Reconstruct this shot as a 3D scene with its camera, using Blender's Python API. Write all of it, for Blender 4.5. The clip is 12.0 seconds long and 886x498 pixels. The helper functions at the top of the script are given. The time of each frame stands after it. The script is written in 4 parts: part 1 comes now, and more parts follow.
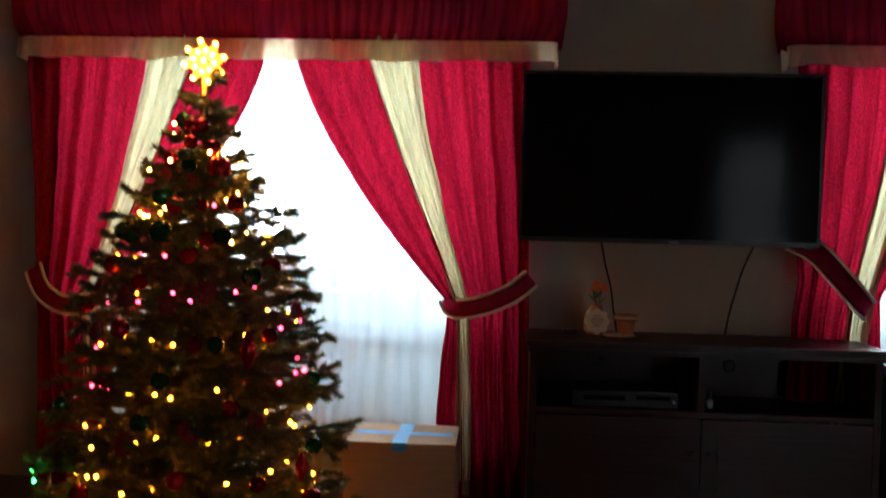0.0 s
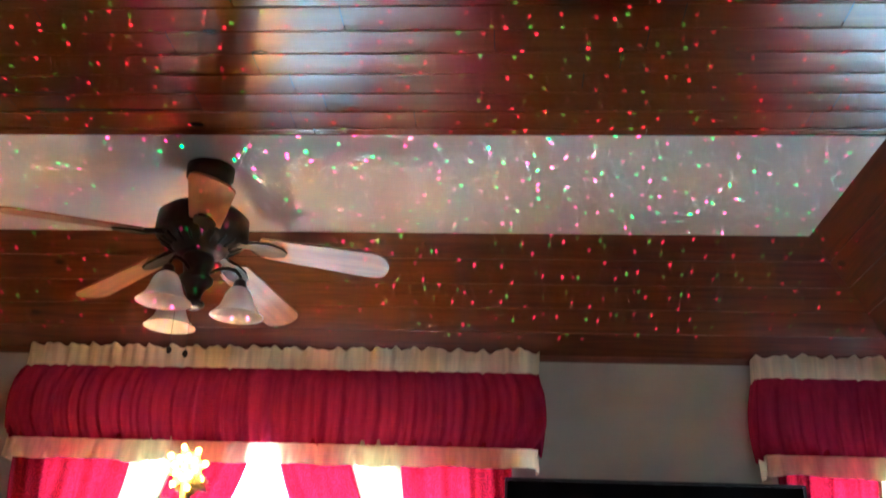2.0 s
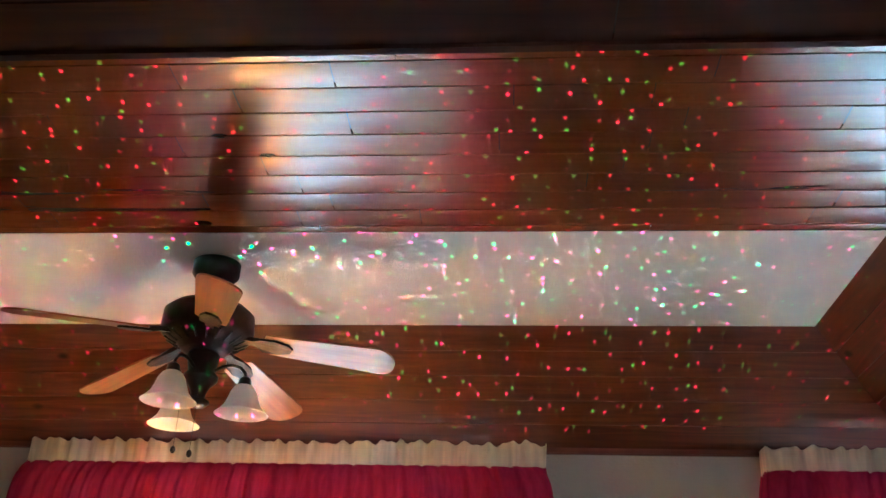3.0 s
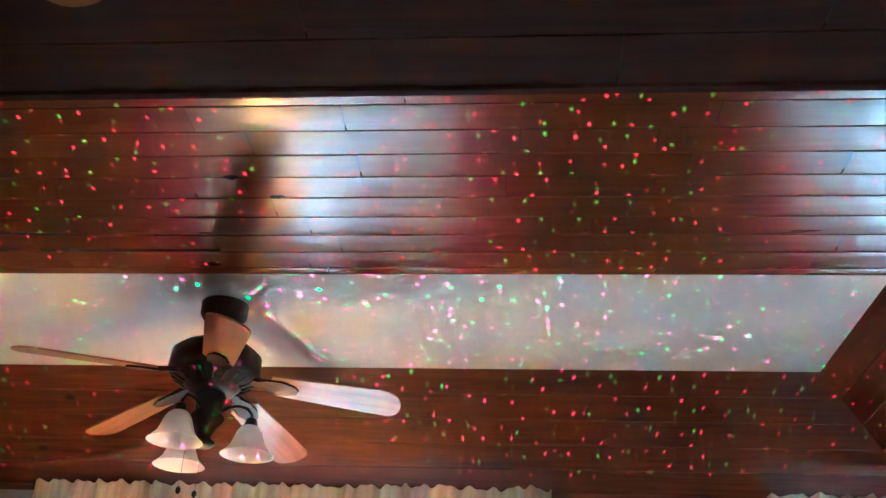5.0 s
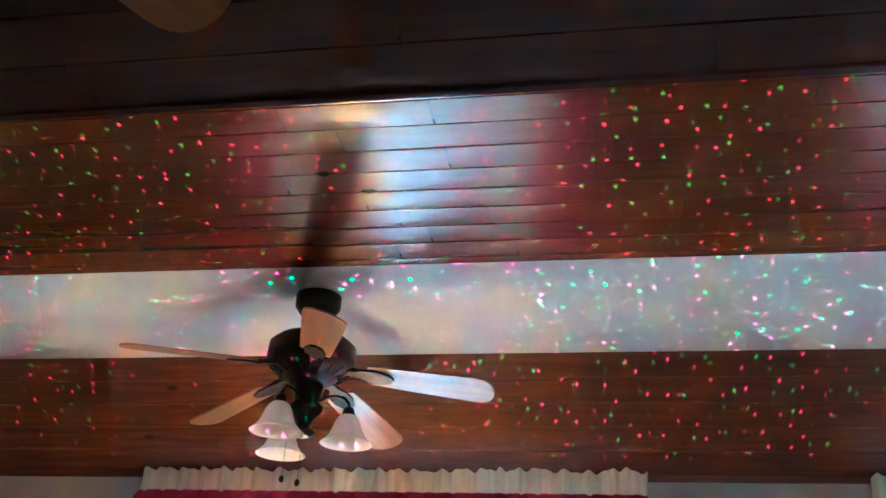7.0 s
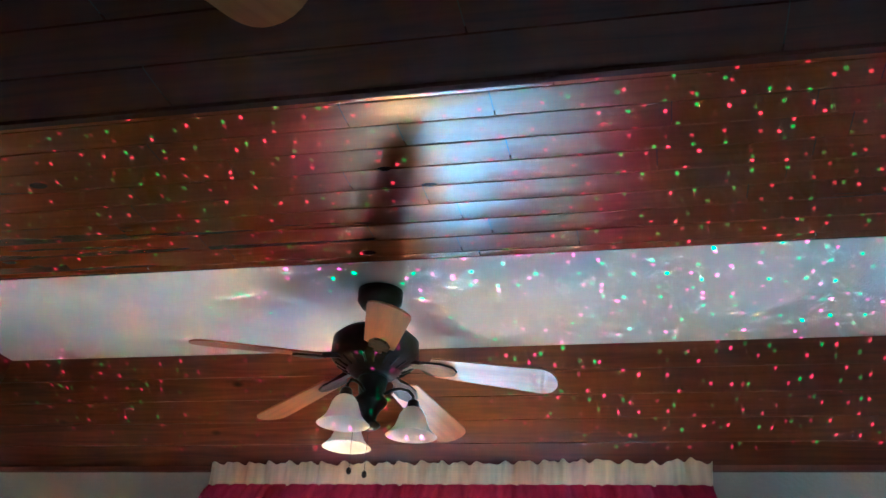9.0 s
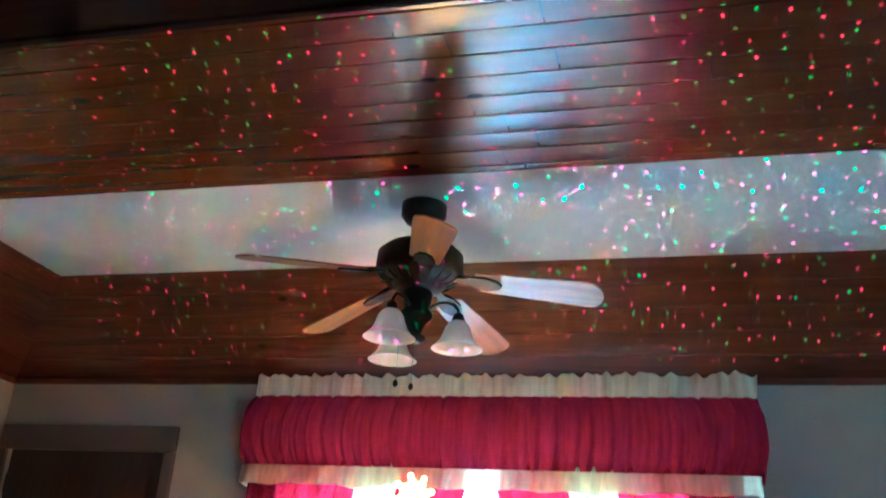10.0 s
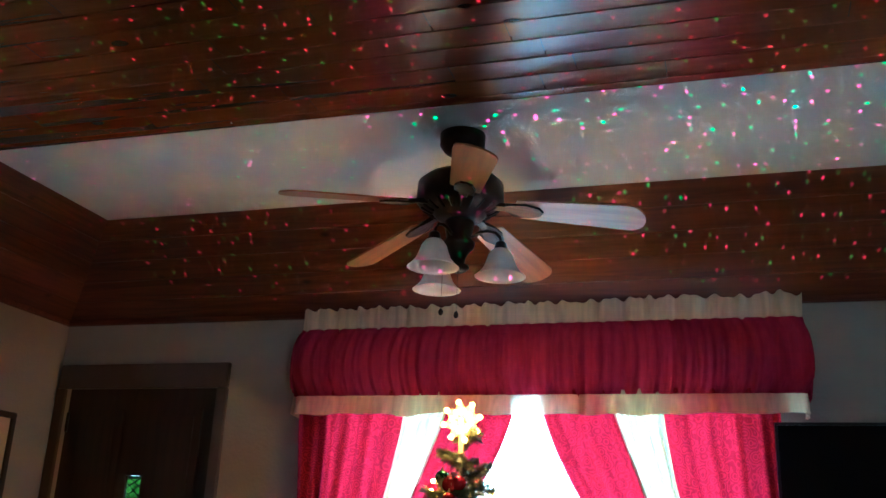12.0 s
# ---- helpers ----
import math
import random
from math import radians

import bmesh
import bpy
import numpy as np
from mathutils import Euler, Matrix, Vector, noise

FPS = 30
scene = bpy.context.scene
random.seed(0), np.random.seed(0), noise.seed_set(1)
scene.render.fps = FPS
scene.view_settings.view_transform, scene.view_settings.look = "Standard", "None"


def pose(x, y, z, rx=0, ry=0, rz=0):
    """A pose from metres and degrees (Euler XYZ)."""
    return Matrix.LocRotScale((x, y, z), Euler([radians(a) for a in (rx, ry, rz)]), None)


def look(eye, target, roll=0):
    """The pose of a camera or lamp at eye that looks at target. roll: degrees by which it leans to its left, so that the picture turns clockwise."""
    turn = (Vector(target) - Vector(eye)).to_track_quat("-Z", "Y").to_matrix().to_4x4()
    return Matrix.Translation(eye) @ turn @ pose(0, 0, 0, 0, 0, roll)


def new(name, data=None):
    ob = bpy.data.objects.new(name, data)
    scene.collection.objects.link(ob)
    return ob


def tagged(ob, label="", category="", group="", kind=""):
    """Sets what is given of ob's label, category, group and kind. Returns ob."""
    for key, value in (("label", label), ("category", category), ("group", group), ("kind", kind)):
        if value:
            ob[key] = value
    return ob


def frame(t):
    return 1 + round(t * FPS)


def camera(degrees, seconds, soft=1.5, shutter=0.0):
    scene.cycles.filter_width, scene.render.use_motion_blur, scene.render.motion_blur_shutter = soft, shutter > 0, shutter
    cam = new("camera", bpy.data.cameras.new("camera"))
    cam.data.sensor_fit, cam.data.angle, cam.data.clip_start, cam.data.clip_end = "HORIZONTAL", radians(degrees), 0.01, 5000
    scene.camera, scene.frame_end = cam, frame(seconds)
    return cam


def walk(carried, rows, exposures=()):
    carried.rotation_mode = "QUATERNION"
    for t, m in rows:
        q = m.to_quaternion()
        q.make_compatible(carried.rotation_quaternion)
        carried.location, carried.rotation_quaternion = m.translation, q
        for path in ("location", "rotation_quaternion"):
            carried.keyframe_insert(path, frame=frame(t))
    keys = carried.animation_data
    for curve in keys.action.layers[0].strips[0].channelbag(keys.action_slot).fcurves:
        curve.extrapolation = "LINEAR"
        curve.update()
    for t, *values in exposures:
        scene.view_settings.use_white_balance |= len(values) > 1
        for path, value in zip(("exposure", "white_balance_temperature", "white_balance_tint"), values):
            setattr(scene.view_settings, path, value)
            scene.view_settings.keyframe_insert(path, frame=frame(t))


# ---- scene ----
cam = camera(50.64, 12.0, shutter=0.4)
EXPOSURES = [(0, -0.6, 6300, 7), (0.5, -0.65, 6300, 8), (1.0, -0.6, 6300, 8), (1.5, 0.8, 5100, -8), (2.0, 1.4, 5200, -6), (2.5, 1.55, 5300, -5), (5.0, 1.8, 4700, -12),
             (7.0, 1.75, 4100, -19), (9.0, 1.75, 3800, -22), (10.0, 1.55, 3700, -24), (10.5, 0.65, 4050, -21), (12.0, 0.65, 4150, -18)]
PATH = [
    (0, (0.296, -0.924, 1.256), (0.157, 1.071, 1.205), 1.45),
    (0.5, (0.311, -0.945, 1.288), (0.142, 1.044, 1.415), 0.81),
    (1, (0.325, -0.954, 1.288), (0.123, 1.007, 1.629), 3.14),
    (1.5, (0.340, -0.973, 1.284), (0.191, 0.933, 1.873), 2.19),
    (2, (0.344, -0.985, 1.329), (0.205, 0.866, 2.072), 2.16),
    (2.5, (0.338, -1.018, 1.355), (0.195, 0.785, 2.208), 1.71),
    (3, (0.327, -1.019, 1.390), (0.186, 0.767, 2.280), 1.87),
    (5, (0.322, -1.039, 1.354), (0.172, 0.697, 2.336), 2.43),
    (5.5, (0.308, -1.033, 1.353), (0.124, 0.703, 2.330), 2.59),
    (6, (0.295, -1.031, 1.331), (0.046, 0.725, 2.256), 3.07),
    (6.5, (0.287, -1.031, 1.340), (0.013, 0.737, 2.234), 3.16),
    (7, (0.288, -1.068, 1.383), (-0.030, 0.673, 2.314), 3.14),
    (9, (0.256, -1.086, 1.354), (-0.167, 0.638, 2.276), 3.48),
    (9.5, (0.229, -1.068, 1.379), (-0.228, 0.678, 2.239), 3.75),
    (10, (0.214, -1.067, 1.361), (-0.288, 0.716, 2.114), 3.98),
    (10.5, (0.194, -1.074, 1.347), (-0.314, 0.746, 2.001), 3.44),
    (11, (0.192, -1.082, 1.342), (-0.333, 0.735, 1.993), 3.37),
    (11.5, (0.188, -1.079, 1.341), (-0.371, 0.735, 1.971), 2.83),
    (12, (0.200, -1.081, 1.332), (-0.382, 0.728, 1.952), 2.62),
]
walk(cam, [(t, look(eye, target, roll)) for t, eye, target, roll in PATH], EXPOSURES)

# ---- light and sky ----
world = bpy.data.worlds.new("sky")
world.use_nodes = True
scene.world = world
wn = world.node_tree
sky = wn.nodes.new("ShaderNodeTexSky")
sky.sky_type, sky.sun_disc, sky.sun_elevation, sky.sun_rotation = "NISHITA", False, radians(38), radians(20)
wn.links.new(sky.outputs[0], wn.nodes["Background"].inputs[0])
wn.nodes["Background"].inputs[1].default_value = 0.10
sun = new("sun", bpy.data.lights.new("sun", "SUN"))
sun.data.energy, sun.data.angle, sun.data.color = 1.0, radians(15), (1.0, 0.96, 0.9)
sun.matrix_world = look((0, 0, 20), (6, -12, 0))

# ---- materials ----


def mat(name, base, rough=0.6, metal=0.0, vary=0.12, scale=(6, 6, 6), bump=0.0, bump_scale=80.0, coat=0.0, island=0.0, per_object=0.0, sheen=0.0, trans=0.0, spec=0.5):
    m = bpy.data.materials.new(name)
    m.use_nodes = True
    nt = m.node_tree
    b = nt.nodes["Principled BSDF"]
    b.inputs["Roughness"].default_value, b.inputs["Metallic"].default_value = rough, metal
    b.inputs["Coat Weight"].default_value, b.inputs["Coat Roughness"].default_value = coat, 0.12
    b.inputs["Sheen Weight"].default_value = sheen
    b.inputs["Transmission Weight"].default_value = trans
    b.inputs["Specular IOR Level"].default_value = spec
    tc = nt.nodes.new("ShaderNodeTexCoord")
    mp = nt.nodes.new("ShaderNodeMapping")
    mp.inputs["Scale"].default_value = scale
    nt.links.new(tc.outputs["Object"], mp.inputs[0])
    n1 = nt.nodes.new("ShaderNodeTexNoise")
    n1.inputs["Detail"].default_value = 6
    n1.inputs["Scale"].default_value = 1.0
    nt.links.new(mp.outputs[0], n1.inputs[0])
    ramp = nt.nodes.new("ShaderNodeMapRange")
    ramp.inputs[1].default_value, ramp.inputs[2].default_value = 0.3, 0.7
    ramp.inputs[3].default_value, ramp.inputs[4].default_value = 1 - vary, 1 + vary
    nt.links.new(n1.outputs[0], ramp.inputs[0])
    last = ramp.outputs[0]
    for amount, kind, out in ((island, "ShaderNodeNewGeometry", "Random Per Island"), (per_object, "ShaderNodeObjectInfo", "Random")):
        if amount:
            g = nt.nodes.new(kind)
            r2 = nt.nodes.new("ShaderNodeMapRange")
            r2.inputs[3].default_value, r2.inputs[4].default_value = 1 - amount, 1 + amount
            nt.links.new(g.outputs[out], r2.inputs[0])
            mul = nt.nodes.new("ShaderNodeMath")
            mul.operation = "MULTIPLY"
            nt.links.new(last, mul.inputs[0])
            nt.links.new(r2.outputs[0], mul.inputs[1])
            last = mul.outputs[0]
    vm = nt.nodes.new("ShaderNodeVectorMath")
    vm.operation = "SCALE"
    vm.inputs[0].default_value = base
    nt.links.new(last, vm.inputs["Scale"])
    nt.links.new(vm.outputs[0], b.inputs["Base Color"])
    if bump:
        n2 = nt.nodes.new("ShaderNodeTexNoise")
        n2.inputs["Scale"].default_value, n2.inputs["Detail"].default_value = bump_scale, 4
        nt.links.new(tc.outputs["Object"], n2.inputs[0])
        bp = nt.nodes.new("ShaderNodeBump")
        bp.inputs["Strength"].default_value, bp.inputs["Distance"].default_value = bump, 0.01
        nt.links.new(n2.outputs[0], bp.inputs["Height"])
        nt.links.new(bp.outputs[0], b.inputs["Normal"])
    return m


def wood(name, dark, light, axis=0, rough=0.3, coat=0.3, knots=True, island=0.15, fine=26.0, relief=0.05, even=False, spec=0.5, brushed=0.0):
    """Stained boards whose grain runs along one axis, with knots and a varnish."""
    m = bpy.data.materials.new(name)
    m.use_nodes = True
    nt = m.node_tree
    b = nt.nodes["Principled BSDF"]
    b.inputs["Coat Weight"].default_value, b.inputs["Coat Roughness"].default_value = coat, rough * 0.8
    b.inputs["Specular IOR Level"].default_value = spec
    if brushed:
        b.inputs["Anisotropic"].default_value = brushed
        across = nt.nodes.new("ShaderNodeCombineXYZ")
        across.inputs[1].default_value = 1.0
        nt.links.new(across.outputs[0], b.inputs["Tangent"])
    tc = nt.nodes.new("ShaderNodeTexCoord")
    mp = nt.nodes.new("ShaderNodeMapping")
    s = [fine, fine, fine]
    s[axis] = fine / 14
    mp.inputs["Scale"].default_value = s
    geo = nt.nodes.new("ShaderNodeNewGeometry")
    shift = nt.nodes.new("ShaderNodeVectorMath")
    shift.operation = "SCALE"
    shift.inputs[0].default_value = (37, 53, 71)
    nt.links.new(geo.outputs["Random Per Island"], shift.inputs["Scale"])
    nt.links.new(shift.outputs[0], mp.inputs["Location"])
    nt.links.new(tc.outputs["Object"], mp.inputs[0])
    n1 = nt.nodes.new("ShaderNodeTexNoise")
    n1.inputs["Scale"].default_value, n1.inputs["Detail"].default_value, n1.inputs["Distortion"].default_value = 1.0, 7, 1.2
    nt.links.new(mp.outputs[0], n1.inputs[0])
    ramp = nt.nodes.new("ShaderNodeValToRGB")
    ramp.color_ramp.elements[0].position, ramp.color_ramp.elements[1].position = 0.3, 0.72
    ramp.color_ramp.elements[0].color, ramp.color_ramp.elements[1].color = (*dark, 1), (*light, 1)
    nt.links.new(n1.outputs[0], ramp.inputs[0])
    last = ramp.outputs[0]
    r2 = nt.nodes.new("ShaderNodeMapRange")
    r2.inputs[3].default_value, r2.inputs[4].default_value = 1 - island, 1 + island
    nt.links.new(geo.outputs["Random Per Island"], r2.inputs[0])
    vm = nt.nodes.new("ShaderNodeVectorMath")
    vm.operation = "SCALE"
    nt.links.new(last, vm.inputs[0])
    nt.links.new(r2.outputs[0], vm.inputs["Scale"])
    last = vm.outputs[0]
    if knots:
        vo = nt.nodes.new("ShaderNodeTexVoronoi")
        vo.inputs["Scale"].default_value = 3.4
        mk = nt.nodes.new("ShaderNodeMapping")
        ks = [1, 1, 1]
        ks[axis] = 0.6
        mk.inputs["Scale"].default_value = ks
        nt.links.new(tc.outputs["Object"], mk.inputs[0])
        nt.links.new(mk.outputs[0], vo.inputs[0])
        kr = nt.nodes.new("ShaderNodeMapRange")
        kr.inputs[1].default_value, kr.inputs[2].default_value = 0.03, 0.075
        kr.inputs[3].default_value, kr.inputs[4].default_value = 0.12, 1.0
        nt.links.new(vo.outputs["Distance"], kr.inputs[0])
        v2 = nt.nodes.new("ShaderNodeVectorMath")
        v2.operation = "SCALE"
        nt.links.new(last, v2.inputs[0])
        nt.links.new(kr.outputs[0], v2.inputs["Scale"])
        last = v2.outputs[0]
    nt.links.new(last, b.inputs["Base Color"])
    rr = nt.nodes.new("ShaderNodeMapRange")
    rr.inputs[3].default_value, rr.inputs[4].default_value = (rough, rough) if even else (rough * 0.8, rough * 1.3)
    nt.links.new(n1.outputs[0], rr.inputs[0])
    nt.links.new(rr.outputs[0], b.inputs["Roughness"])
    bp = nt.nodes.new("ShaderNodeBump")
    bp.inputs["Strength"].default_value, bp.inputs["Distance"].default_value = relief, 0.003
    nt.links.new(n1.outputs[0], bp.inputs["Height"])
    nt.links.new(bp.outputs[0], b.inputs["Normal"])
    return m


def cloth(name, base, through_share, glow=None, see=0.0, weave=900.0, stripes=0.15, figure=0.0):
    """Thin fabric: diffuse on the lit side, translucent against the light, with open weave where it is sheer."""
    m = bpy.data.materials.new(name)
    m.use_nodes = True
    nt = m.node_tree
    nt.nodes.remove(nt.nodes["Principled BSDF"])
    out = nt.nodes["Material Output"]
    tc = nt.nodes.new("ShaderNodeTexCoord")
    mp = nt.nodes.new("ShaderNodeMapping")
    mp.inputs["Scale"].default_value = (40, 40, 3)
    nt.links.new(tc.outputs["Object"], mp.inputs[0])
    n1 = nt.nodes.new("ShaderNodeTexNoise")
    n1.inputs["Scale"].default_value, n1.inputs["Detail"].default_value = 1.0, 4
    nt.links.new(mp.outputs[0], n1.inputs[0])
    r = nt.nodes.new("ShaderNodeMapRange")
    r.inputs[1].default_value, r.inputs[2].default_value = 0.3, 0.7
    r.inputs[3].default_value, r.inputs[4].default_value = 1 - stripes, 1 + stripes
    nt.links.new(n1.outputs[0], r.inputs[0])
    shade = r.outputs[0]
    if figure:
        vo = nt.nodes.new("ShaderNodeTexVoronoi")
        vo.feature = "SMOOTH_F1"
        vo.inputs["Scale"].default_value, vo.inputs["Smoothness"].default_value = 26.0, 0.3
        wv = nt.nodes.new("ShaderNodeMath")
        wv.operation = "SINE"
        wm = nt.nodes.new("ShaderNodeMath")
        wm.operation = "MULTIPLY"
        wm.inputs[1].default_value = 26.0
        nt.links.new(tc.outputs["Object"], vo.inputs[0])
        nt.links.new(vo.outputs["Distance"], wm.inputs[0])
        nt.links.new(wm.outputs[0], wv.inputs[0])
        fr = nt.nodes.new("ShaderNodeMapRange")
        fr.inputs[1].default_value, fr.inputs[2].default_value = -0.3, 0.7
        fr.inputs[3].default_value, fr.inputs[4].default_value = 1 - figure, 1 + figure
        nt.links.new(wv.outputs[0], fr.inputs[0])
        both = nt.nodes.new("ShaderNodeMath")
        both.operation = "MULTIPLY"
        nt.links.new(shade, both.inputs[0])
        nt.links.new(fr.outputs[0], both.inputs[1])
        shade = both.outputs[0]
    cols = []
    for c in (base, glow or base):
        v = nt.nodes.new("ShaderNodeVectorMath")
        v.operation = "SCALE"
        v.inputs[0].default_value = c
        nt.links.new(shade, v.inputs["Scale"])
        cols.append(v.outputs[0])
    nb = nt.nodes.new("ShaderNodeTexNoise")
    nb.inputs["Scale"].default_value = weave
    nt.links.new(tc.outputs["Object"], nb.inputs[0])
    bp = nt.nodes.new("ShaderNodeBump")
    bp.inputs["Strength"].default_value, bp.inputs["Distance"].default_value = 0.25, 0.002
    nt.links.new(nb.outputs[0], bp.inputs["Height"])
    d, tr = nt.nodes.new("ShaderNodeBsdfDiffuse"), nt.nodes.new("ShaderNodeBsdfTranslucent")
    nt.links.new(cols[0], d.inputs[0])
    nt.links.new(cols[1], tr.inputs[0])
    nt.links.new(bp.outputs[0], d.inputs["Normal"])
    mix = nt.nodes.new("ShaderNodeMixShader")
    mix.inputs[0].default_value = through_share
    nt.links.new(d.outputs[0], mix.inputs[1])
    nt.links.new(tr.outputs[0], mix.inputs[2])
    last = mix
    if see:
        ts = nt.nodes.new("ShaderNodeBsdfTransparent")
        m2 = nt.nodes.new("ShaderNodeMixShader")
        m2.inputs[0].default_value = see
        nt.links.new(mix.outputs[0], m2.inputs[1])
        nt.links.new(ts.outputs[0], m2.inputs[2])
        last = m2
    nt.links.new(last.outputs[0], out.inputs[0])
    return m


def glow(name, color, strength, small=True):
    m = bpy.data.materials.new(name)
    m.use_nodes = True
    b = m.node_tree.nodes["Principled BSDF"]
    b.inputs["Base Color"].default_value = (*color, 1)
    b.inputs["Emission Color"].default_value = (*color, 1)
    b.inputs["Emission Strength"].default_value = strength
    if small:
        m.cycles.emission_sampling = "NONE"
    return m


M_plaster = mat("beige_plaster", (0.40, 0.34, 0.28), 0.85, vary=0.07, scale=(3, 3, 3), bump=0.25, bump_scale=60)
M_white = mat("white_texture", (0.78, 0.77, 0.75), 0.9, vary=0.04, scale=(5, 5, 5), bump=0.4, bump_scale=110)
M_plank = wood("stained_pine", (0.135, 0.032, 0.009), (0.20, 0.052, 0.015), 0, 0.26, 0.0, relief=0.006, fine=18.0, even=True, spec=0.9, brushed=0.6)
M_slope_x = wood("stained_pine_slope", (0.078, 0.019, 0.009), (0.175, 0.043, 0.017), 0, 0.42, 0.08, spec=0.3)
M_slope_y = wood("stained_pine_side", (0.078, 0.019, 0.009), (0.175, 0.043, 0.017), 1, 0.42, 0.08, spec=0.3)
# Base and specular cut well below the planks to hold this part near black-brown.
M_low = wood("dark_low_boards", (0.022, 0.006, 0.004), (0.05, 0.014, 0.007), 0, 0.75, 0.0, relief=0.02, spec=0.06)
M_gap = mat("board_gap", (0.012, 0.006, 0.004), 0.9)
M_floor = wood("floor_boards", (0.05, 0.025, 0.012), (0.14, 0.07, 0.035), 0, 0.3, 0.2, False)
M_darkwood = wood("dark_cherry", (0.026, 0.010, 0.010), (0.050, 0.018, 0.017), 0, 0.34, 0.0, False, 0.05, spec=0.22)
M_doorwood = wood("dark_door_wood", (0.018, 0.008, 0.006), (0.042, 0.017, 0.011), 2, 0.45, 0.1, False, 0.1)
M_casing = mat("brown_paint", (0.11, 0.075, 0.06), 0.5, vary=0.12, bump=0.1)
M_bladewood = wood("oak_veneer", (0.24, 0.085, 0.024), (0.38, 0.15, 0.045), 0, 0.3, 0.25, False, 0.05, 30, 0.005)
M_bronze = mat("dark_bronze", (0.035, 0.026, 0.022), 0.42, 0.7, 0.25, (20, 20, 20), 0.1)
M_red = cloth("red_curtain_fabric", (0.30, 0.010, 0.026), 0.5, (0.215, 0.0035, 0.015), stripes=0.22, figure=0.20)
M_valred = cloth("red_valance_fabric", (0.30, 0.015, 0.050), 0.08, (0.5, 0.012, 0.05))
M_cream = cloth("cream_fabric", (0.72, 0.60, 0.38), 0.5, (0.40, 0.35, 0.21))
M_ruffle = cloth("cream_ruffle_fabric", (0.74, 0.62, 0.44), 0.42, (0.85, 0.70, 0.46))
M_sheer = cloth("white_sheer", (0.86, 0.90, 0.92), 0.6, (0.42, 0.50, 0.53), 0.50, stripes=0.06)
M_rope = mat("white_braid", (0.85, 0.78, 0.66), 0.8, vary=0.25, scale=(200, 200, 200))
M_black = mat("black_plastic", (0.012, 0.012, 0.013), 0.35, vary=0.1, spec=0.4)
M_screen = mat("screen_glass", (0.006, 0.006, 0.008), 0.11, vary=0.1, spec=0.06)
M_grey = mat("grey_metal", (0.3, 0.3, 0.3), 0.4, 0.8)
M_card = mat("corrugated_card", (0.36, 0.22, 0.12), 0.85, vary=0.1, scale=(8, 8, 60), bump=0.1)
M_tape = mat("blue_tape", (0.04, 0.30, 0.62), 0.45, vary=0.1)
M_pvc = mat("white_vinyl", (0.8, 0.8, 0.8), 0.4, vary=0.04)
M_needle = mat("fir_needles", (0.12, 0.12, 0.03), 0.5, vary=0.3, scale=(9, 9, 9), island=0.45)
M_bark = mat("branch_bark", (0.09, 0.055, 0.03), 0.8, vary=0.3, scale=(40, 40, 40), bump=0.4)
M_redball = mat("red_glossy_bauble", (0.42, 0.010, 0.018), 0.12, 0.55, 0.1, per_object=0.3)
M_greenball = mat("green_glossy_bauble", (0.012, 0.11, 0.03), 0.12, 0.5, 0.1, per_object=0.3)
M_gold = mat("gold_cap", (0.7, 0.45, 0.15), 0.3, 0.9)
M_petal = mat("red_velvet_petal", (0.35, 0.012, 0.02), 0.7, vary=0.25, scale=(60, 60, 60), sheen=0.4)
M_terra = mat("terracotta", (0.42, 0.16, 0.07), 0.8, vary=0.15, scale=(40, 40, 40))
M_orange = mat("orange_petal", (0.8, 0.17, 0.01), 0.6, vary=0.2, scale=(80, 80, 80))
M_leaf = mat("leaf_green", (0.05, 0.13, 0.03), 0.5, vary=0.3, scale=(50, 50, 50))
M_paper = mat("cream_paper", (0.75, 0.66, 0.52), 0.8, vary=0.06)
M_ink = mat("brown_ink", (0.25, 0.14, 0.08), 0.8)
M_yellow = mat("yellow_plush", (0.75, 0.52, 0.03), 0.9, vary=0.15, bump=0.5, bump_scale=300, sheen=0.5)
M_bluebin = mat("pale_blue_plastic", (0.16, 0.26, 0.36), 0.4, vary=0.06)
M_ground = mat("porch_concrete", (0.45, 0.44, 0.42), 0.9, vary=0.12, bump=0.3)
M_siding = mat("white_siding", (0.75, 0.77, 0.8), 0.6, vary=0.05)
M_fence = mat("pale_grey_fence_paint", (0.72, 0.82, 0.87), 0.6, vary=0.06)
M_brickred = mat("red_brown_board", (0.35, 0.12, 0.07), 0.7, vary=0.15)
M_sky = glow("bright_overcast", (0.76, 0.91, 1.0), 31.0, False)
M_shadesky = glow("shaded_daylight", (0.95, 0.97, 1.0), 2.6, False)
M_warm = glow("warm_bulb", (1.0, 0.26, 0.010), 90.0, False)
# Boosted far past the other bulbs to bring orange into the plank reflections.
M_warmtop = glow("boosted_warm_bulb", (1.0, 0.32, 0.03), 210.0, False)
M_redbulb = glow("red_bulb", (1.0, 0.03, 0.08), 34.0, False)
M_greenbulb = glow("green_bulb", (0.05, 1.0, 0.15), 30.0, False)
M_starbulb = glow("star_bulb", (1.0, 0.42, 0.04), 40.0)
# Emission on rays and socket stands in for bulb glow on the tinsel.
M_starframe = glow("glowing_star_frame", (1.0, 0.32, 0.03), 2.4)

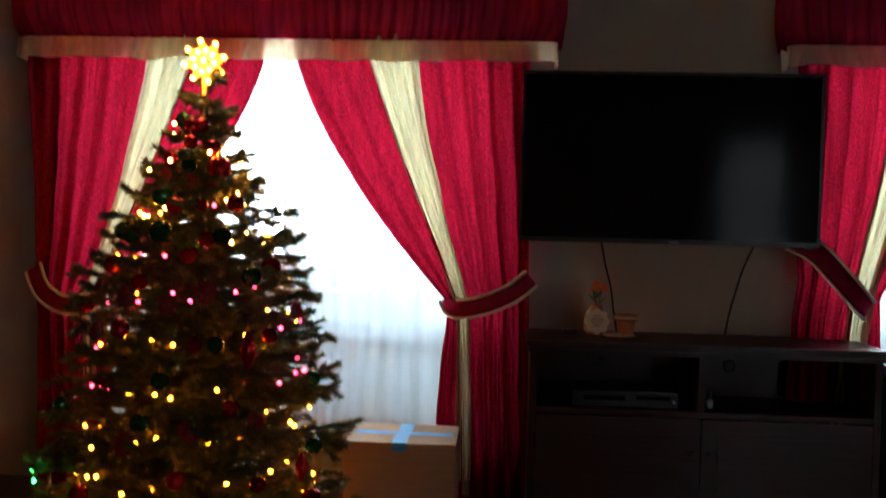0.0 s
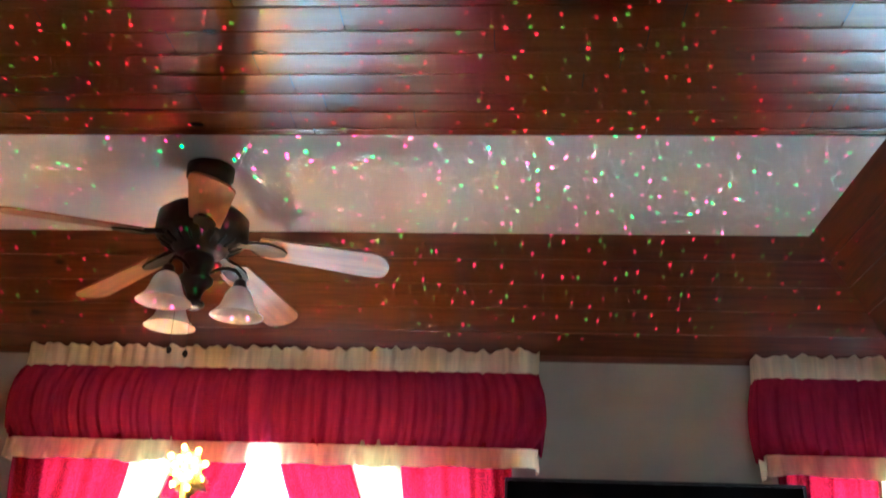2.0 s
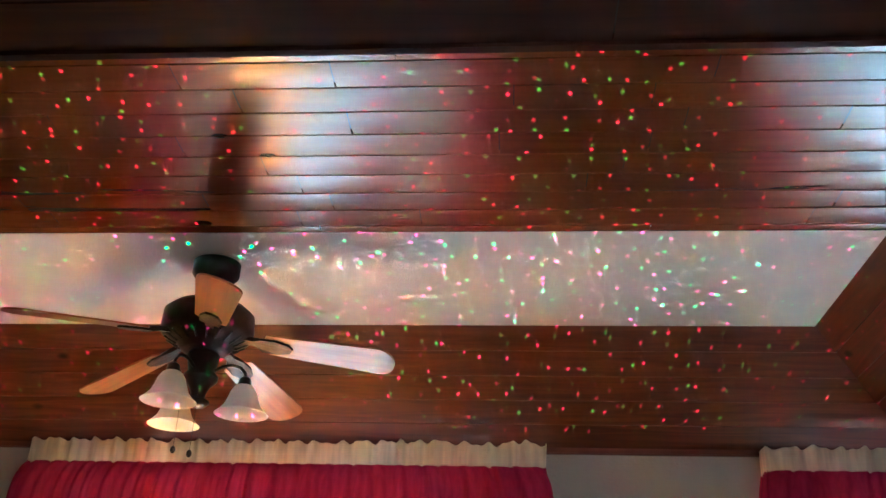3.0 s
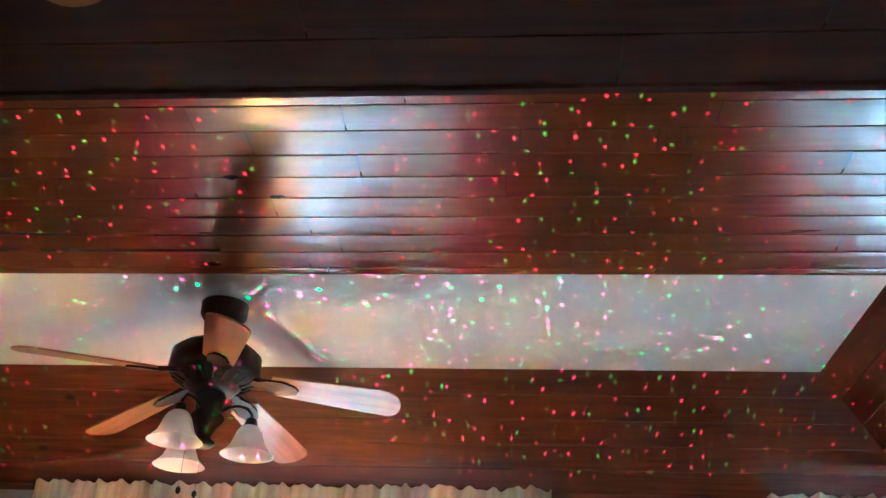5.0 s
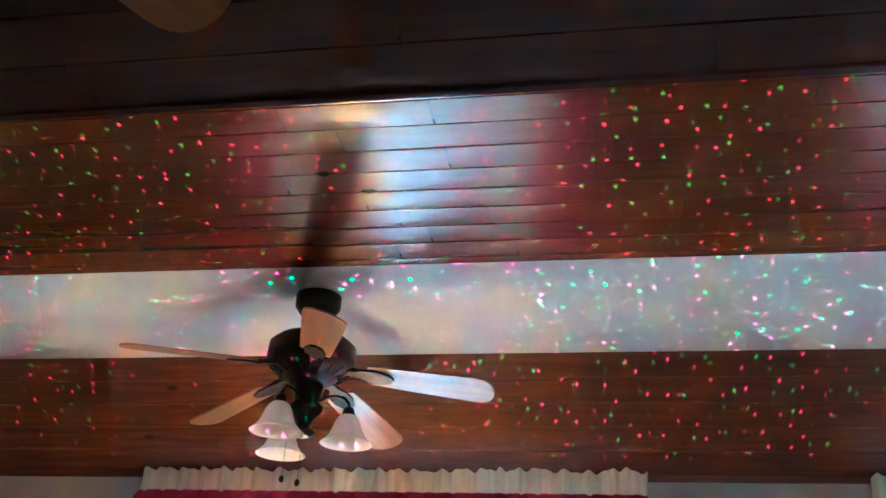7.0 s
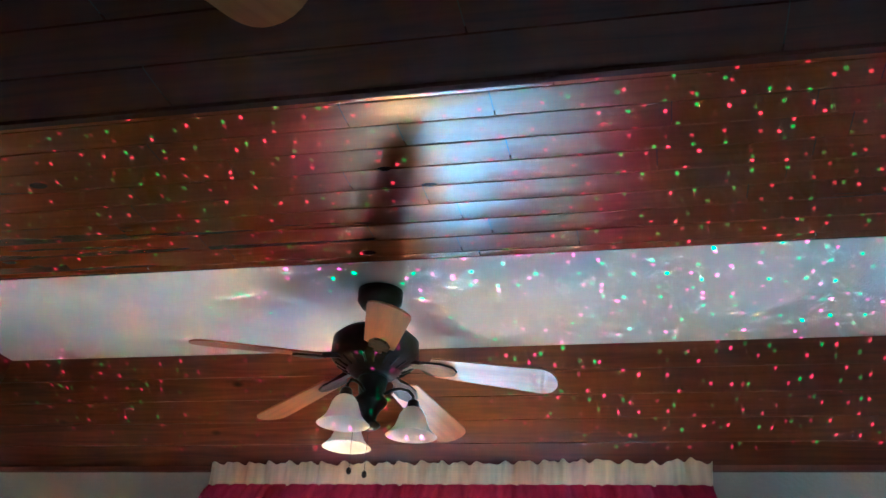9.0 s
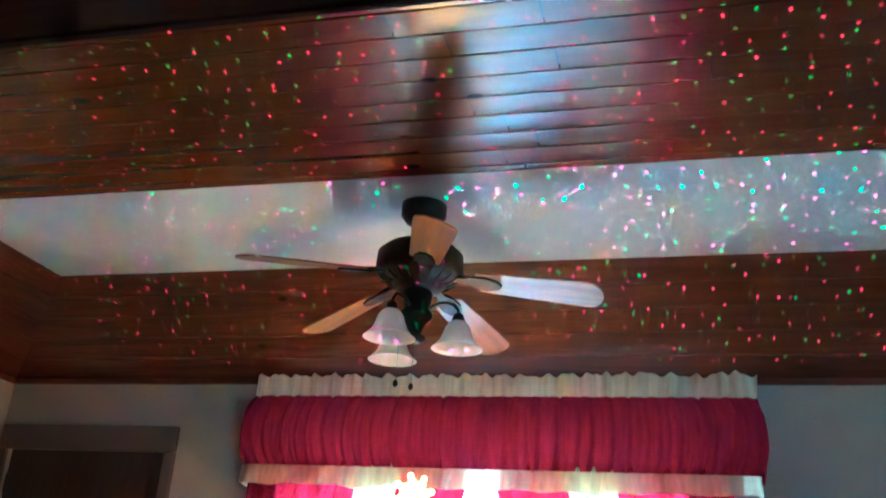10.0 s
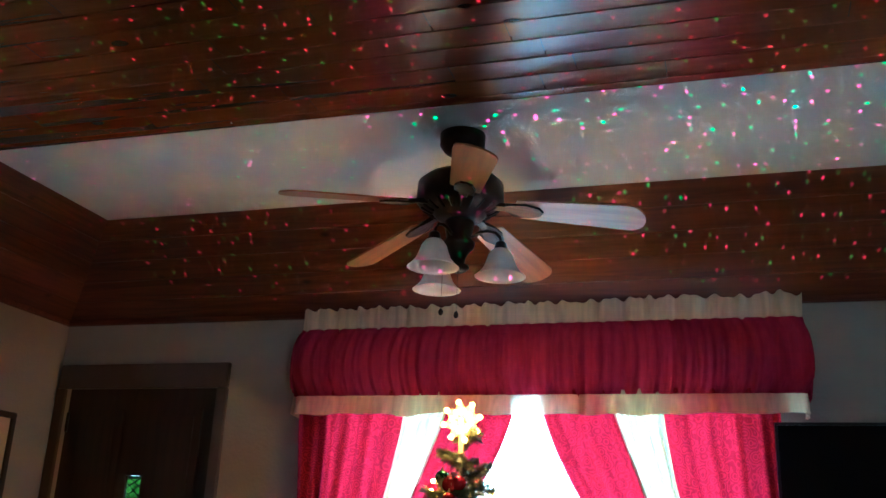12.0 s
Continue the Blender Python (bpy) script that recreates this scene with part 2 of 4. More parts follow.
M_glass = bpy.data.materials.new("window_glass")
M_glass.use_nodes = True
_n = M_glass.node_tree
_n.nodes.remove(_n.nodes["Principled BSDF"])
_t, _g, _m = _n.nodes.new("ShaderNodeBsdfTransparent"), _n.nodes.new("ShaderNodeBsdfGlossy"), _n.nodes.new("ShaderNodeMixShader")
_g.inputs["Roughness"].default_value = 0.02
_m.inputs[0].default_value = 0.06
_n.links.new(_t.outputs[0], _m.inputs[1])
_n.links.new(_g.outputs[0], _m.inputs[2])
_n.links.new(_m.outputs[0], _n.nodes["Material Output"].inputs[0])

M_doorglass = cloth("mottled_green_glass", (0.10, 0.13, 0.05), 0.7, (0.08, 0.11, 0.035), stripes=0.6)
M_shade = cloth("frosted_glass_shade", (0.82, 0.80, 0.78), 0.35, (0.85, 0.82, 0.78), stripes=0.04)

# ---- mesh helpers ----


def finish(name, bm, material, parent=None, label="", smooth=False, m=None):
    me = bpy.data.meshes.new(name)
    bm.to_mesh(me)
    bm.free()
    me.materials.append(material)
    if smooth:
        me.polygons.foreach_set("use_smooth", [True] * len(me.polygons))
    ob = new(name, me)
    ob.parent = parent
    if m is not None:
        ob.matrix_basis = m
    if label:
        ob["label"] = label
    return ob


def part(name, bm, material, parent, label="", smooth=False, m=None):
    return finish(name, bm, material, parent, label, smooth, m)


def thing(name, label, category, at=(0, 0, 0), group="", kind=""):
    ob = new(name)
    ob.location = at
    return tagged(ob, label, category, group, kind)


def box(bm, x0, x1, y0, y1, z0, z1, bevel=0.0):
    v = bmesh.ops.create_cube(bm, size=1)["verts"]
    bmesh.ops.transform(bm, matrix=Matrix.Translation(((x0 + x1) / 2, (y0 + y1) / 2, (z0 + z1) / 2)) @ Matrix.Diagonal((x1 - x0, y1 - y0, z1 - z0, 1)), verts=v)
    if bevel:
        e = list({e for w in v for e in w.link_edges})
        bmesh.ops.bevel(bm, geom=e, offset=bevel, segments=2, affect="EDGES")
    return bm


def boxes(*rows, bevel=0.0):
    bm = bmesh.new()
    for r in rows:
        box(bm, *r, bevel=bevel)
    return bm


def lathe(bm, profile, segs=32, at=(0, 0, 0)):
    """Turns (radius, height) pairs round the z axis."""
    rings = []
    for r, z in profile:
        rings.append([bm.verts.new((at[0] + r * math.cos(2 * math.pi * i / segs), at[1] + r * math.sin(2 * math.pi * i / segs), at[2] + z)) for i in range(segs)])
    for a, b in zip(rings, rings[1:]):
        for i in range(segs):
            bm.faces.new((a[i], a[(i + 1) % segs], b[(i + 1) % segs], b[i]))
    for ring in (rings[0], rings[-1]):
        bm.faces.new(ring)
    bmesh.ops.recalc_face_normals(bm, faces=bm.faces)
    return bm


def tube(bm, pts, r, segs=8):
    pts = [Vector(p) for p in pts]
    rings = []
    for i, p in enumerate(pts):
        d = (pts[min(i + 1, len(pts) - 1)] - pts[max(i - 1, 0)]).normalized()
        a = d.cross(Vector((0, 0, 1)) if abs(d.z) < 0.9 else Vector((1, 0, 0))).normalized()
        b = d.cross(a)
        rad = r(i / (len(pts) - 1)) if callable(r) else r
        rings.append([bm.verts.new(p + rad * (math.cos(2 * math.pi * k / segs) * a + math.sin(2 * math.pi * k / segs) * b)) for k in range(segs)])
    for a, b in zip(rings, rings[1:]):
        for k in range(segs):
            bm.faces.new((a[k], a[(k + 1) % segs], b[(k + 1) % segs], b[k]))
    bm.faces.new(rings[0][::-1])
    bm.faces.new(rings[-1])
    return bm


def sheet(bm, fn, nu, nv):
    """A surface fn(u, v) -> place, u and v from 0 to 1."""
    g = [[bm.verts.new(fn(i / nu, j / nv)) for i in range(nu + 1)] for j in range(nv + 1)]
    for j in range(nv):
        for i in range(nu):
            bm.faces.new((g[j][i], g[j][i + 1], g[j + 1][i + 1], g[j + 1][i]))
    return bm


def wob(x, s=0.0):
    return noise.noise(Vector((x, s, 0.37)))

# ---- the room ----
W, XL, XR, YB = 3.07, -3.25, 3.3, -3.3
XT = 2.06
ZW, ZC = 2.45, 2.84
TX0, TX1, TY0, TY1 = -2.74, 1.56, 0.78, 2.60
YM, YT = 1.765, 0.30


def struct(name, bm, material, label, category, smooth=False):
    for f in bm.faces:
        f.smooth = smooth and abs(f.normal.z) > 0.9
    return tagged(finish(name, bm, material, None, ""), label, category, kind="structure")


# openings: door, big window, second window
D0, D1, DZ = -3.19, -2.28, 2.085
A0, A1, AZ0, AZ1 = -1.62, 0.30, 0.36, 2.08
B0, B1 = 1.56, 2.92
T = 0.16
struct("wall_north", boxes(
    (XL - T, D0, W, W + T, 0, ZW), (D0, D1, W, W + T, DZ, ZW), (D1, A0, W, W + T, 0, ZW), (A0, A1, W, W + T, 0, AZ0), (A0, A1, W, W + T, AZ1, ZW),
    (A1, B0, W, W + T, 0, ZW), (B0, B1, W, W + T, 0, AZ0), (B0, B1, W, W + T, AZ1, ZW), (B1, XR + T, W, W + T, 0, ZW)), M_plaster, "beige plastered front wall with door and windows", "wall")
struct("wall_west", boxes((XL - T, XL, YB - T, W, 0, ZW)), M_plaster, "beige plastered side wall beside the door", "wall")
struct("wall_east", boxes((XR, XR + T, YB - T, W, 0, ZW)), M_plaster, "beige plastered side wall", "wall")
PX0, PX1, PZ = 2.50, 3.2, 2.25
struct("wall_south", boxes((XL, PX0, YB - T, YB, 0, ZW), (PX1, XR, YB - T, YB, 0, ZW), (PX0, PX1, YB - T, YB, PZ, ZW)), M_plaster, "beige plastered back wall", "wall")
struct("floor", boxes((XL - T, XR + T, YB - T, W + T, -0.12, 0)), M_floor, "dark brown wooden floor", "floor")
struct("baseboard", boxes((D1 + 0.06, XR, W - 0.015, W - 0.002, 0, 0.1)), M_casing, "brown painted baseboard along the wall", "baseboard")

# the raised ceiling: a white textured panel, glossy planks, sloped sides and a lower boarded part
struct("ceiling_panel", boxes((TX0 - 0.1, TX1 + 0.1, YM, TY1 + 0.1, ZC, ZC + 0.06)), M_white, "white textured ceiling panel round the fan", "ceiling")
struct("ceiling_deck", boxes((XL - T, XR + T, TY0 - 0.2, YM, ZC + 0.025, ZC + 0.08), (XL - T, XR + T, YB - T, YT, ZW + 0.03, ZW + 0.09), (XT + 0.02, XR + T, YT + 0.001, W, ZW + 0.03, ZW + 0.09)), M_gap, "dark backing above the ceiling boards", "ceiling")


def board(bm, x0, x1, y0, y1, z, gap=0.0025, thick=0.018):
    """One chamfered board on the underside of a ceiling, its face at z."""
    x0, x1, y0, y1 = x0 + gap * 0.5, x1 - gap * 0.5, y0 + gap, y1 - gap
    n, sag = 5, 0.0019
    prof = [(0.0, thick), (0.0, sag + 0.002)] + [(k / n, sag * (2 * k / n - 1) ** 2) for k in range(n + 1)] + [(1.0, sag + 0.002), (1.0, thick)]
    for piece in (prof[:3], prof[2:-2], prof[-3:]):
        ends = [[bm.verts.new((x, y0 + (y1 - y0) * p, z + h)) for p, h in piece] for x in (x0, x1)]
        for i in range(len(piece) - 1):
            bm.faces.new((ends[0][i], ends[0][i + 1], ends[1][i + 1], ends[1][i]))


def board_field(x0, x1, y0, y1, width, z, rng, joints=None, first=None):
    bm = bmesh.new()
    y, row = y1, 0
    while y > y0 + 0.005:
        w = min(first if first and row == 0 else width, y - y0)
        cuts = list((joints or {}).get(row, ()))
        x = x0 - rng.uniform(0, 1.2)
        ends = []
        if cuts:
            ends = sorted(cuts)
            while ends[0] > x0 + 1.3:
                ends.insert(0, ends[0] - rng.uniform(0.5, 1.2))
            while ends[-1] < x1 - 1.3:
                ends.append(ends[-1] + rng.uniform(0.5, 1.2))
        else:
            while x < x1:
                x += rng.uniform(0.5, 1.3)
                if x0 + 0.15 < x < x1 - 0.15:
                    ends.append(x)
        stops = [x0] + ends + [x1]
        for a, b in zip(stops, stops[1:]):
            board(bm, a, b, y - w, y, z + rng.uniform(0, 0.0012))
        y -= w
        row += 1
    bm.normal_update()
    return bm


rng = random.Random(5)
# the joints that can be seen, row by row from the white panel
JOINTS = {1: (-0.36, 0.04, 1.28), 2: (-0.64, -0.235, 1.33), 3: (-0.315, 0.56), 4: (-0.40, 0.66), 5: (-0.62, 0.30, 0.72), 6: (-0.11, 0.80, 1.22), 7: (-0.395, 0.34, 0.70), 8: (-0.53, -0.12, 0.84)}
struct("ceiling_planks", board_field(TX0 - 0.3, TX1 + 0.3, TY0 - 0.1, YM - 0.003, 0.1095, ZC - 0.004, rng, JOINTS, 0.047), M_plank, "glossy stained pine planks in narrow rows", "ceiling", True)
struct("ceiling_low", board_field(XL, XR, YB, YT, 0.13, ZW, rng), M_low, "dark brown boards of the lower ceiling", "ceiling", True)
struct("ceiling_side", board_field(XT + 0.02, XR, YT + 0.02, W, 0.13, ZW, rng), M_low, "dark brown boards of the lower side ceiling", "ceiling", True)
struct("ceiling_edge", boxes((XL, XT + 0.018, YT + 0.001, YT + 0.018, ZW - 0.004, ZW + 0.06), (XT + 0.001, XT + 0.018, YT + 0.019, W - 0.024, ZW - 0.004, ZW + 0.06)), M_low, "dark brown edge trim of the lower ceiling", "ceiling")


def slope(name, p0, p1, q0, q1, rows, material, label):
    """Boards from the wall's line p0-p1 up to the panel's line q0-q1."""
    p0, p1, q0, q1 = map(Vector, (p0, p1, q0, q1))
    n = (p1 - p0).cross(q0 - p0).normalized()
    if n.z > 0:
        n = -n
    bm = bmesh.new()
    for r in range(rows):
        a, b = r / rows + 0.0025, (r + 1) / rows - 0.002
        corners = [p0.lerp(q0, a), p1.lerp(q1, a), p1.lerp(q1, b), p0.lerp(q0, b)]
        front = [bm.verts.new(c) for c in corners]
        back = [bm.verts.new(c - n * 0.02) for c in corners]
        bm.faces.new(front)
        bm.faces.new(back[::-1])
        for i in range(4):
            bm.faces.new((front[i], front[(i + 1) % 4], back[(i + 1) % 4], back[i]))
    bmesh.ops.recalc_face_normals(bm, faces=bm.faces)
    struct(name, bm, material, label, "ceiling")
    bm = bmesh.new()
    f = [bm.verts.new(c - n * 0.012) for c in (p0, p1, q1, q0)]
    g = [bm.verts.new(c - n * 0.05) for c in (p0, p1, q1, q0)]
    bm.faces.new(f)
    bm.faces.new(g[::-1])
    for i in range(4):
        bm.faces.new((f[i], f[(i + 1) % 4], g[(i + 1) % 4], g[i]))
    bmesh.ops.recalc_face_normals(bm, faces=bm.faces)
    struct(name + "_backing", bm, M_gap, "dark backing behind the sloped boards", "ceiling")


TYB = YT + 0.36
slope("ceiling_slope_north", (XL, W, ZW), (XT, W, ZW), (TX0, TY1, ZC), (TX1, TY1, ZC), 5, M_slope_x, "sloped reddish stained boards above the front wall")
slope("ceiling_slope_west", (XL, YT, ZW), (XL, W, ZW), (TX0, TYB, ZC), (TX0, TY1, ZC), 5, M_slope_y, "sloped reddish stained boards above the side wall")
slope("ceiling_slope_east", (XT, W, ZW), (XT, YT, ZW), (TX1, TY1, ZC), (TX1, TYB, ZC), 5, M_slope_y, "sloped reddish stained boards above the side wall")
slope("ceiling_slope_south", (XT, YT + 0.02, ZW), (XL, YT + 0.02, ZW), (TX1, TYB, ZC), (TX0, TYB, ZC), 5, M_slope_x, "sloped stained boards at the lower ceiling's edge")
struct("trim_crown", boxes((XL, XR, W - 0.022, W - 0.002, ZW - 0.03, ZW - 0.002), (XL + 0.002, XL + 0.022, YT, W - 0.024, ZW - 0.03, ZW - 0.002), bevel=0.004), M_slope_x, "narrow dark trim under the sloped boards", "trim")

struct("roof", boxes((XL - 0.5, XR + 0.5, YB - 0.5, W + 0.35, 3.0, 3.1), (XL - T, XR + T, W + 0.001, W + T, ZW + 0.001, 3.0), (XL - T, XR + T, YB - T, YB - 0.001, ZW + 0.1, 3.0),
    (XL - T, XL - 0.001, YB, W, ZW + 0.1, 3.0), (XR + 0.001, XR + T, YB, W, ZW + 0.1, 3.0), (XL - T, XL - 0.001, YT, W, ZW + 0.001, ZW + 0.1), (XR + 0.001, XR + T, YT, W, ZW + 0.001, ZW + 0.1)), M_gap, "plain roof above the ceiling", "roof")

# door and its casing
casing = thing("door_casing", "wide brown painted casing round the front door", "door casing", kind="structure")
part("header", boxes((XL + 0.02, D1 + 0.055, W - 0.03, W - 0.002, DZ - 0.004, DZ + 0.12), bevel=0.004), M_casing, casing)
part("jamb", boxes((D1 - 0.004, D1 + 0.055, W - 0.025, W - 0.002, 0, DZ - 0.006), bevel=0.004), M_casing, casing)
part("jamb", boxes((XL + 0.005, D0 + 0.004, W - 0.025, W - 0.002, 0, DZ - 0.006), bevel=0.004), M_casing, casing)
door = thing("door_1", "closed dark wooden front door with small leaded pane", "door", kind="structure")
gx0, gx1, gz0, gz1 = -2.775, -2.685, 1.40, 1.645
part("slab", boxes((D0, gx0, W + 0.03, W + 0.07, 0, DZ), (gx1, D1, W + 0.03, W + 0.07, 0, DZ), (gx0, gx1, W + 0.03, W + 0.07, 0, gz0), (gx0, gx1, W + 0.03, W + 0.07, gz1, DZ)), M_doorwood, door)
for px0, px1, pz0, pz1 in ((-3.10, -2.83, 1.28, 1.98), (-2.64, -2.37, 1.28, 1.98), (-3.10, -2.78, 0.2, 1.1), (-2.69, -2.37, 0.2, 1.1)):
    bm = boxes((px0, px1, W + 0.018, W + 0.029, pz0, pz1), bevel=0.004)
    box(bm, px0 + 0.04, px1 - 0.04, W + 0.008, W + 0.017, pz0 + 0.04, pz1 - 0.04, bevel=0.004)
    part("raised_panel", bm, M_doorwood, door)
pane = part("pane", boxes((gx0 + 0.001, gx1 - 0.001, W + 0.045, W + 0.05, gz0 + 0.001, gz1 - 0.001)), M_doorglass, door)
bm = bmesh.new()
for k in range(-4, 9):
    for s in (1, -1):
        pts = []
        for t in (0, 1):
            x = gx0 + t * (gx1 - gx0)
            z = gz0 + k * 0.045 + (t if s > 0 else 1 - t) * 0.075
            pts.append((x, W + 0.041, min(max(z, gz0), gz1)))
        if abs(pts[0][2] - pts[1][2]) > 0.01:
            tube(bm, pts, 0.003, 4)
part("leading", bm, M_black, door)
for hz in (1.86, 0.25):
    part("hinge", lathe(bmesh.new(), ((0.008, 0), (0.008, 0.1)), 10, (D0 + 0.012, W + 0.02, hz)), M_bronze, door)
part("knob", lathe(bmesh.new(), ((0.012, 0), (0.012, 0.03), (0.028, 0.04), (0.03, 0.055), (0.018, 0.07)), 20), M_bronze, door, m=pose(D1 - 0.07, W + 0.03, 0.98, 90, 0, 0))

# framed picture on the side wall
pic = thing("framed_picture", "dark framed pale picture hanging on the side wall", "picture")
part("frame", boxes((XL + 0.002, XL + 0.022, 2.30, 2.78, 1.88, 1.91), (XL + 0.002, XL + 0.022, 2.30, 2.78, 1.30, 1.33), (XL + 0.002, XL + 0.022, 2.30, 2.33, 1.33, 1.88), (XL + 0.002, XL + 0.022, 2.75, 2.78, 1.33, 1.88), bevel=0.003), M_doorwood, pic)
part("print", boxes((XL + 0.002, XL + 0.010, 2.33, 2.75, 1.33, 1.88)), M_paper, pic)

# windows


def window(name, x0, x1, z0, z1, rail, mullions, label):
    w = thing(name, label, "window", kind="structure")
    y0, y1 = W + 0.06, W + 0.11
    part("window_frame", boxes((x0, x0 + 0.05, y0, y1, z0, z1), (x1 - 0.05, x1, y0, y1, z0, z1), (x0 + 0.05, x1 - 0.05, y0, y1, z0, z0 + 0.05), (x0 + 0.05, x1 - 0.05, y0, y1, z1 - 0.05, z1), bevel=0.004), M_pvc, w)
    part("meeting_rail", boxes((x0 + 0.05, x1 - 0.05, y0 + 0.005, y1 - 0.005, rail - 0.015, rail + 0.015), bevel=0.004), M_pvc, w)
    for a, b, x in mullions:
        part("mullion", boxes((x - 0.012, x + 0.012, y0 + 0.008, y1 - 0.008, a, b), bevel=0.003), M_pvc, w)
    part("window_sill", boxes((x0 - 0.02, x1 + 0.02, W - 0.03, y0 - 0.002, z0 - 0.02, z0 - 0.001), bevel=0.004), M_pvc, w)
    for a, b in ((z0 + 0.05, rail - 0.015), (rail + 0.015, z1 - 0.05)):
        p = part("pane", boxes((x0 + 0.05, x1 - 0.05, y0 + 0.02, y0 + 0.024, a, b)), M_glass, w)
        p.visible_shadow = False
    return w


window("window_1", A0, A1, AZ0, AZ1, 0.815, ((AZ0 + 0.05, 0.80, -0.235), (0.83, AZ1 - 0.05, -0.675)), "wide white framed window behind sheer curtain")
window("window_2", B0, B1, AZ0, AZ1, 0.90, (), "wide white framed window behind red curtain")

patio = thing("door_2", "white framed glass patio door in the back wall", "door", kind="structure")
y0, y1 = YB - 0.10, YB - 0.05
part("door_frame", boxes((PX0, PX0 + 0.06, y0, y1, 0, PZ), (PX1 - 0.06, PX1, y0, y1, 0, PZ), (PX0 + 0.06, PX1 - 0.06, y0, y1, PZ - 0.06, PZ)), M_pvc, patio)
for a, b in ((PX0 + 0.06, PX1 - 0.06),):
    p = part("pane", boxes((a, b, y0 + 0.02, y0 + 0.025, 0.0, PZ - 0.06)), M_glass, patio)
    p.visible_shadow = False

# outside: porch, rail and a bright overcast backdrop
struct("ground", boxes((-300, 300, W + T + 0.01, 600, -0.5, -0.35)), M_ground, "grey concrete and ground outside the house", "ground")
struct("backdrop", boxes((-14, 14, 9.0, 9.05, -0.34, 9)), M_sky, "bright hazy sky seen through the windows", "sky")
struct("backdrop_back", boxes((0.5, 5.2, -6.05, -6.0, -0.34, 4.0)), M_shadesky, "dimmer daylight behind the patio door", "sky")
struct("ground_back", boxes((-300, 300, -300, YB - T - 0.01, -0.5, -0.35)), M_ground, "grey concrete behind the house", "ground")
fence = thing("porch_fence", "white boarded porch fence outside the window", "fence")
for k in range(11):
    z = -0.22 + k * 0.115
    part("board", boxes((-4.2, 4.6, 3.62, 3.64, z, z + 0.1125)), M_fence, fence)
for x in (-3.6, -1.9, -0.31, 1.4, 2.9):
    part("post", boxes((x - 0.04, x + 0.04, 3.645, 3.72, -0.345, 1.05)), M_fence, fence)
post = thing("porch_column", "white masonry porch column outside the window", "column")
for k in range(28):
    part("course", boxes((-0.86, -0.70, 3.80, 3.96, -0.345 + k * 0.12, -0.345 + k * 0.12 + 0.112), bevel=0.006), M_siding, post)
shelf = thing("porch_bench", "red brown wooden bench on the porch", "bench")
for z in (0.62, 0.74):
    part("slat", boxes((-1.5, -0.62, 3.50, 3.54, z + 0.12, z + 0.18)), M_brickred, shelf)
for x in (-1.4, -0.7):
    part("leg", boxes((x, x + 0.06, 3.545, 3.60, -0.345, 0.94)), M_brickred, shelf)

# ---- curtains ----


def strip(name, parent, top, tie, low, ztop, ztie, zlow, material, power, folds, depth, seed, y0, label=""):
    """One width of a tied-back curtain. top, tie, low: x of its two edges at three heights; power: how its edges sag to the tie."""
    def edge(k, z):
        if z >= ztie:
            s = max(0.0, (ztop - z) / (ztop - ztie))
            return top[k] + (tie[k] - top[k]) * s ** power[k]
        s = min(1.0, (ztie - z) / (ztie - zlow))
        return tie[k] + (low[k] - tie[k]) * (1 - (1 - s) ** 1.6)

    def at(u, v):
        z = ztop + (zlow - ztop) * v
        x0, x1 = edge(0, z), edge(1, z)
        x = x0 + (x1 - x0) * u
        near = math.exp(-((z - ztie) / 0.10) ** 2)
        amp = depth * (1 - 0.45 * near)
        ph = folds * 2 * math.pi * u + 1.1 * wob(u * 3 + seed, z * 1.1) + seed
        fold = math.sin(ph) * 0.75 + 0.35 * math.sin(2.3 * ph + 1.3 * seed + z)
        y = y0 - amp * fold + 0.012 * wob(x * 9 + seed, z * 4)
        return (x + 0.006 * wob(z * 6, seed + u * 5), min(y - 0.02 * near, W - 0.012), z)
    bm = sheet(bmesh.new(), at, max(14, int(folds * 14)), 64)
    return part(name, bm, material, parent, label, True)


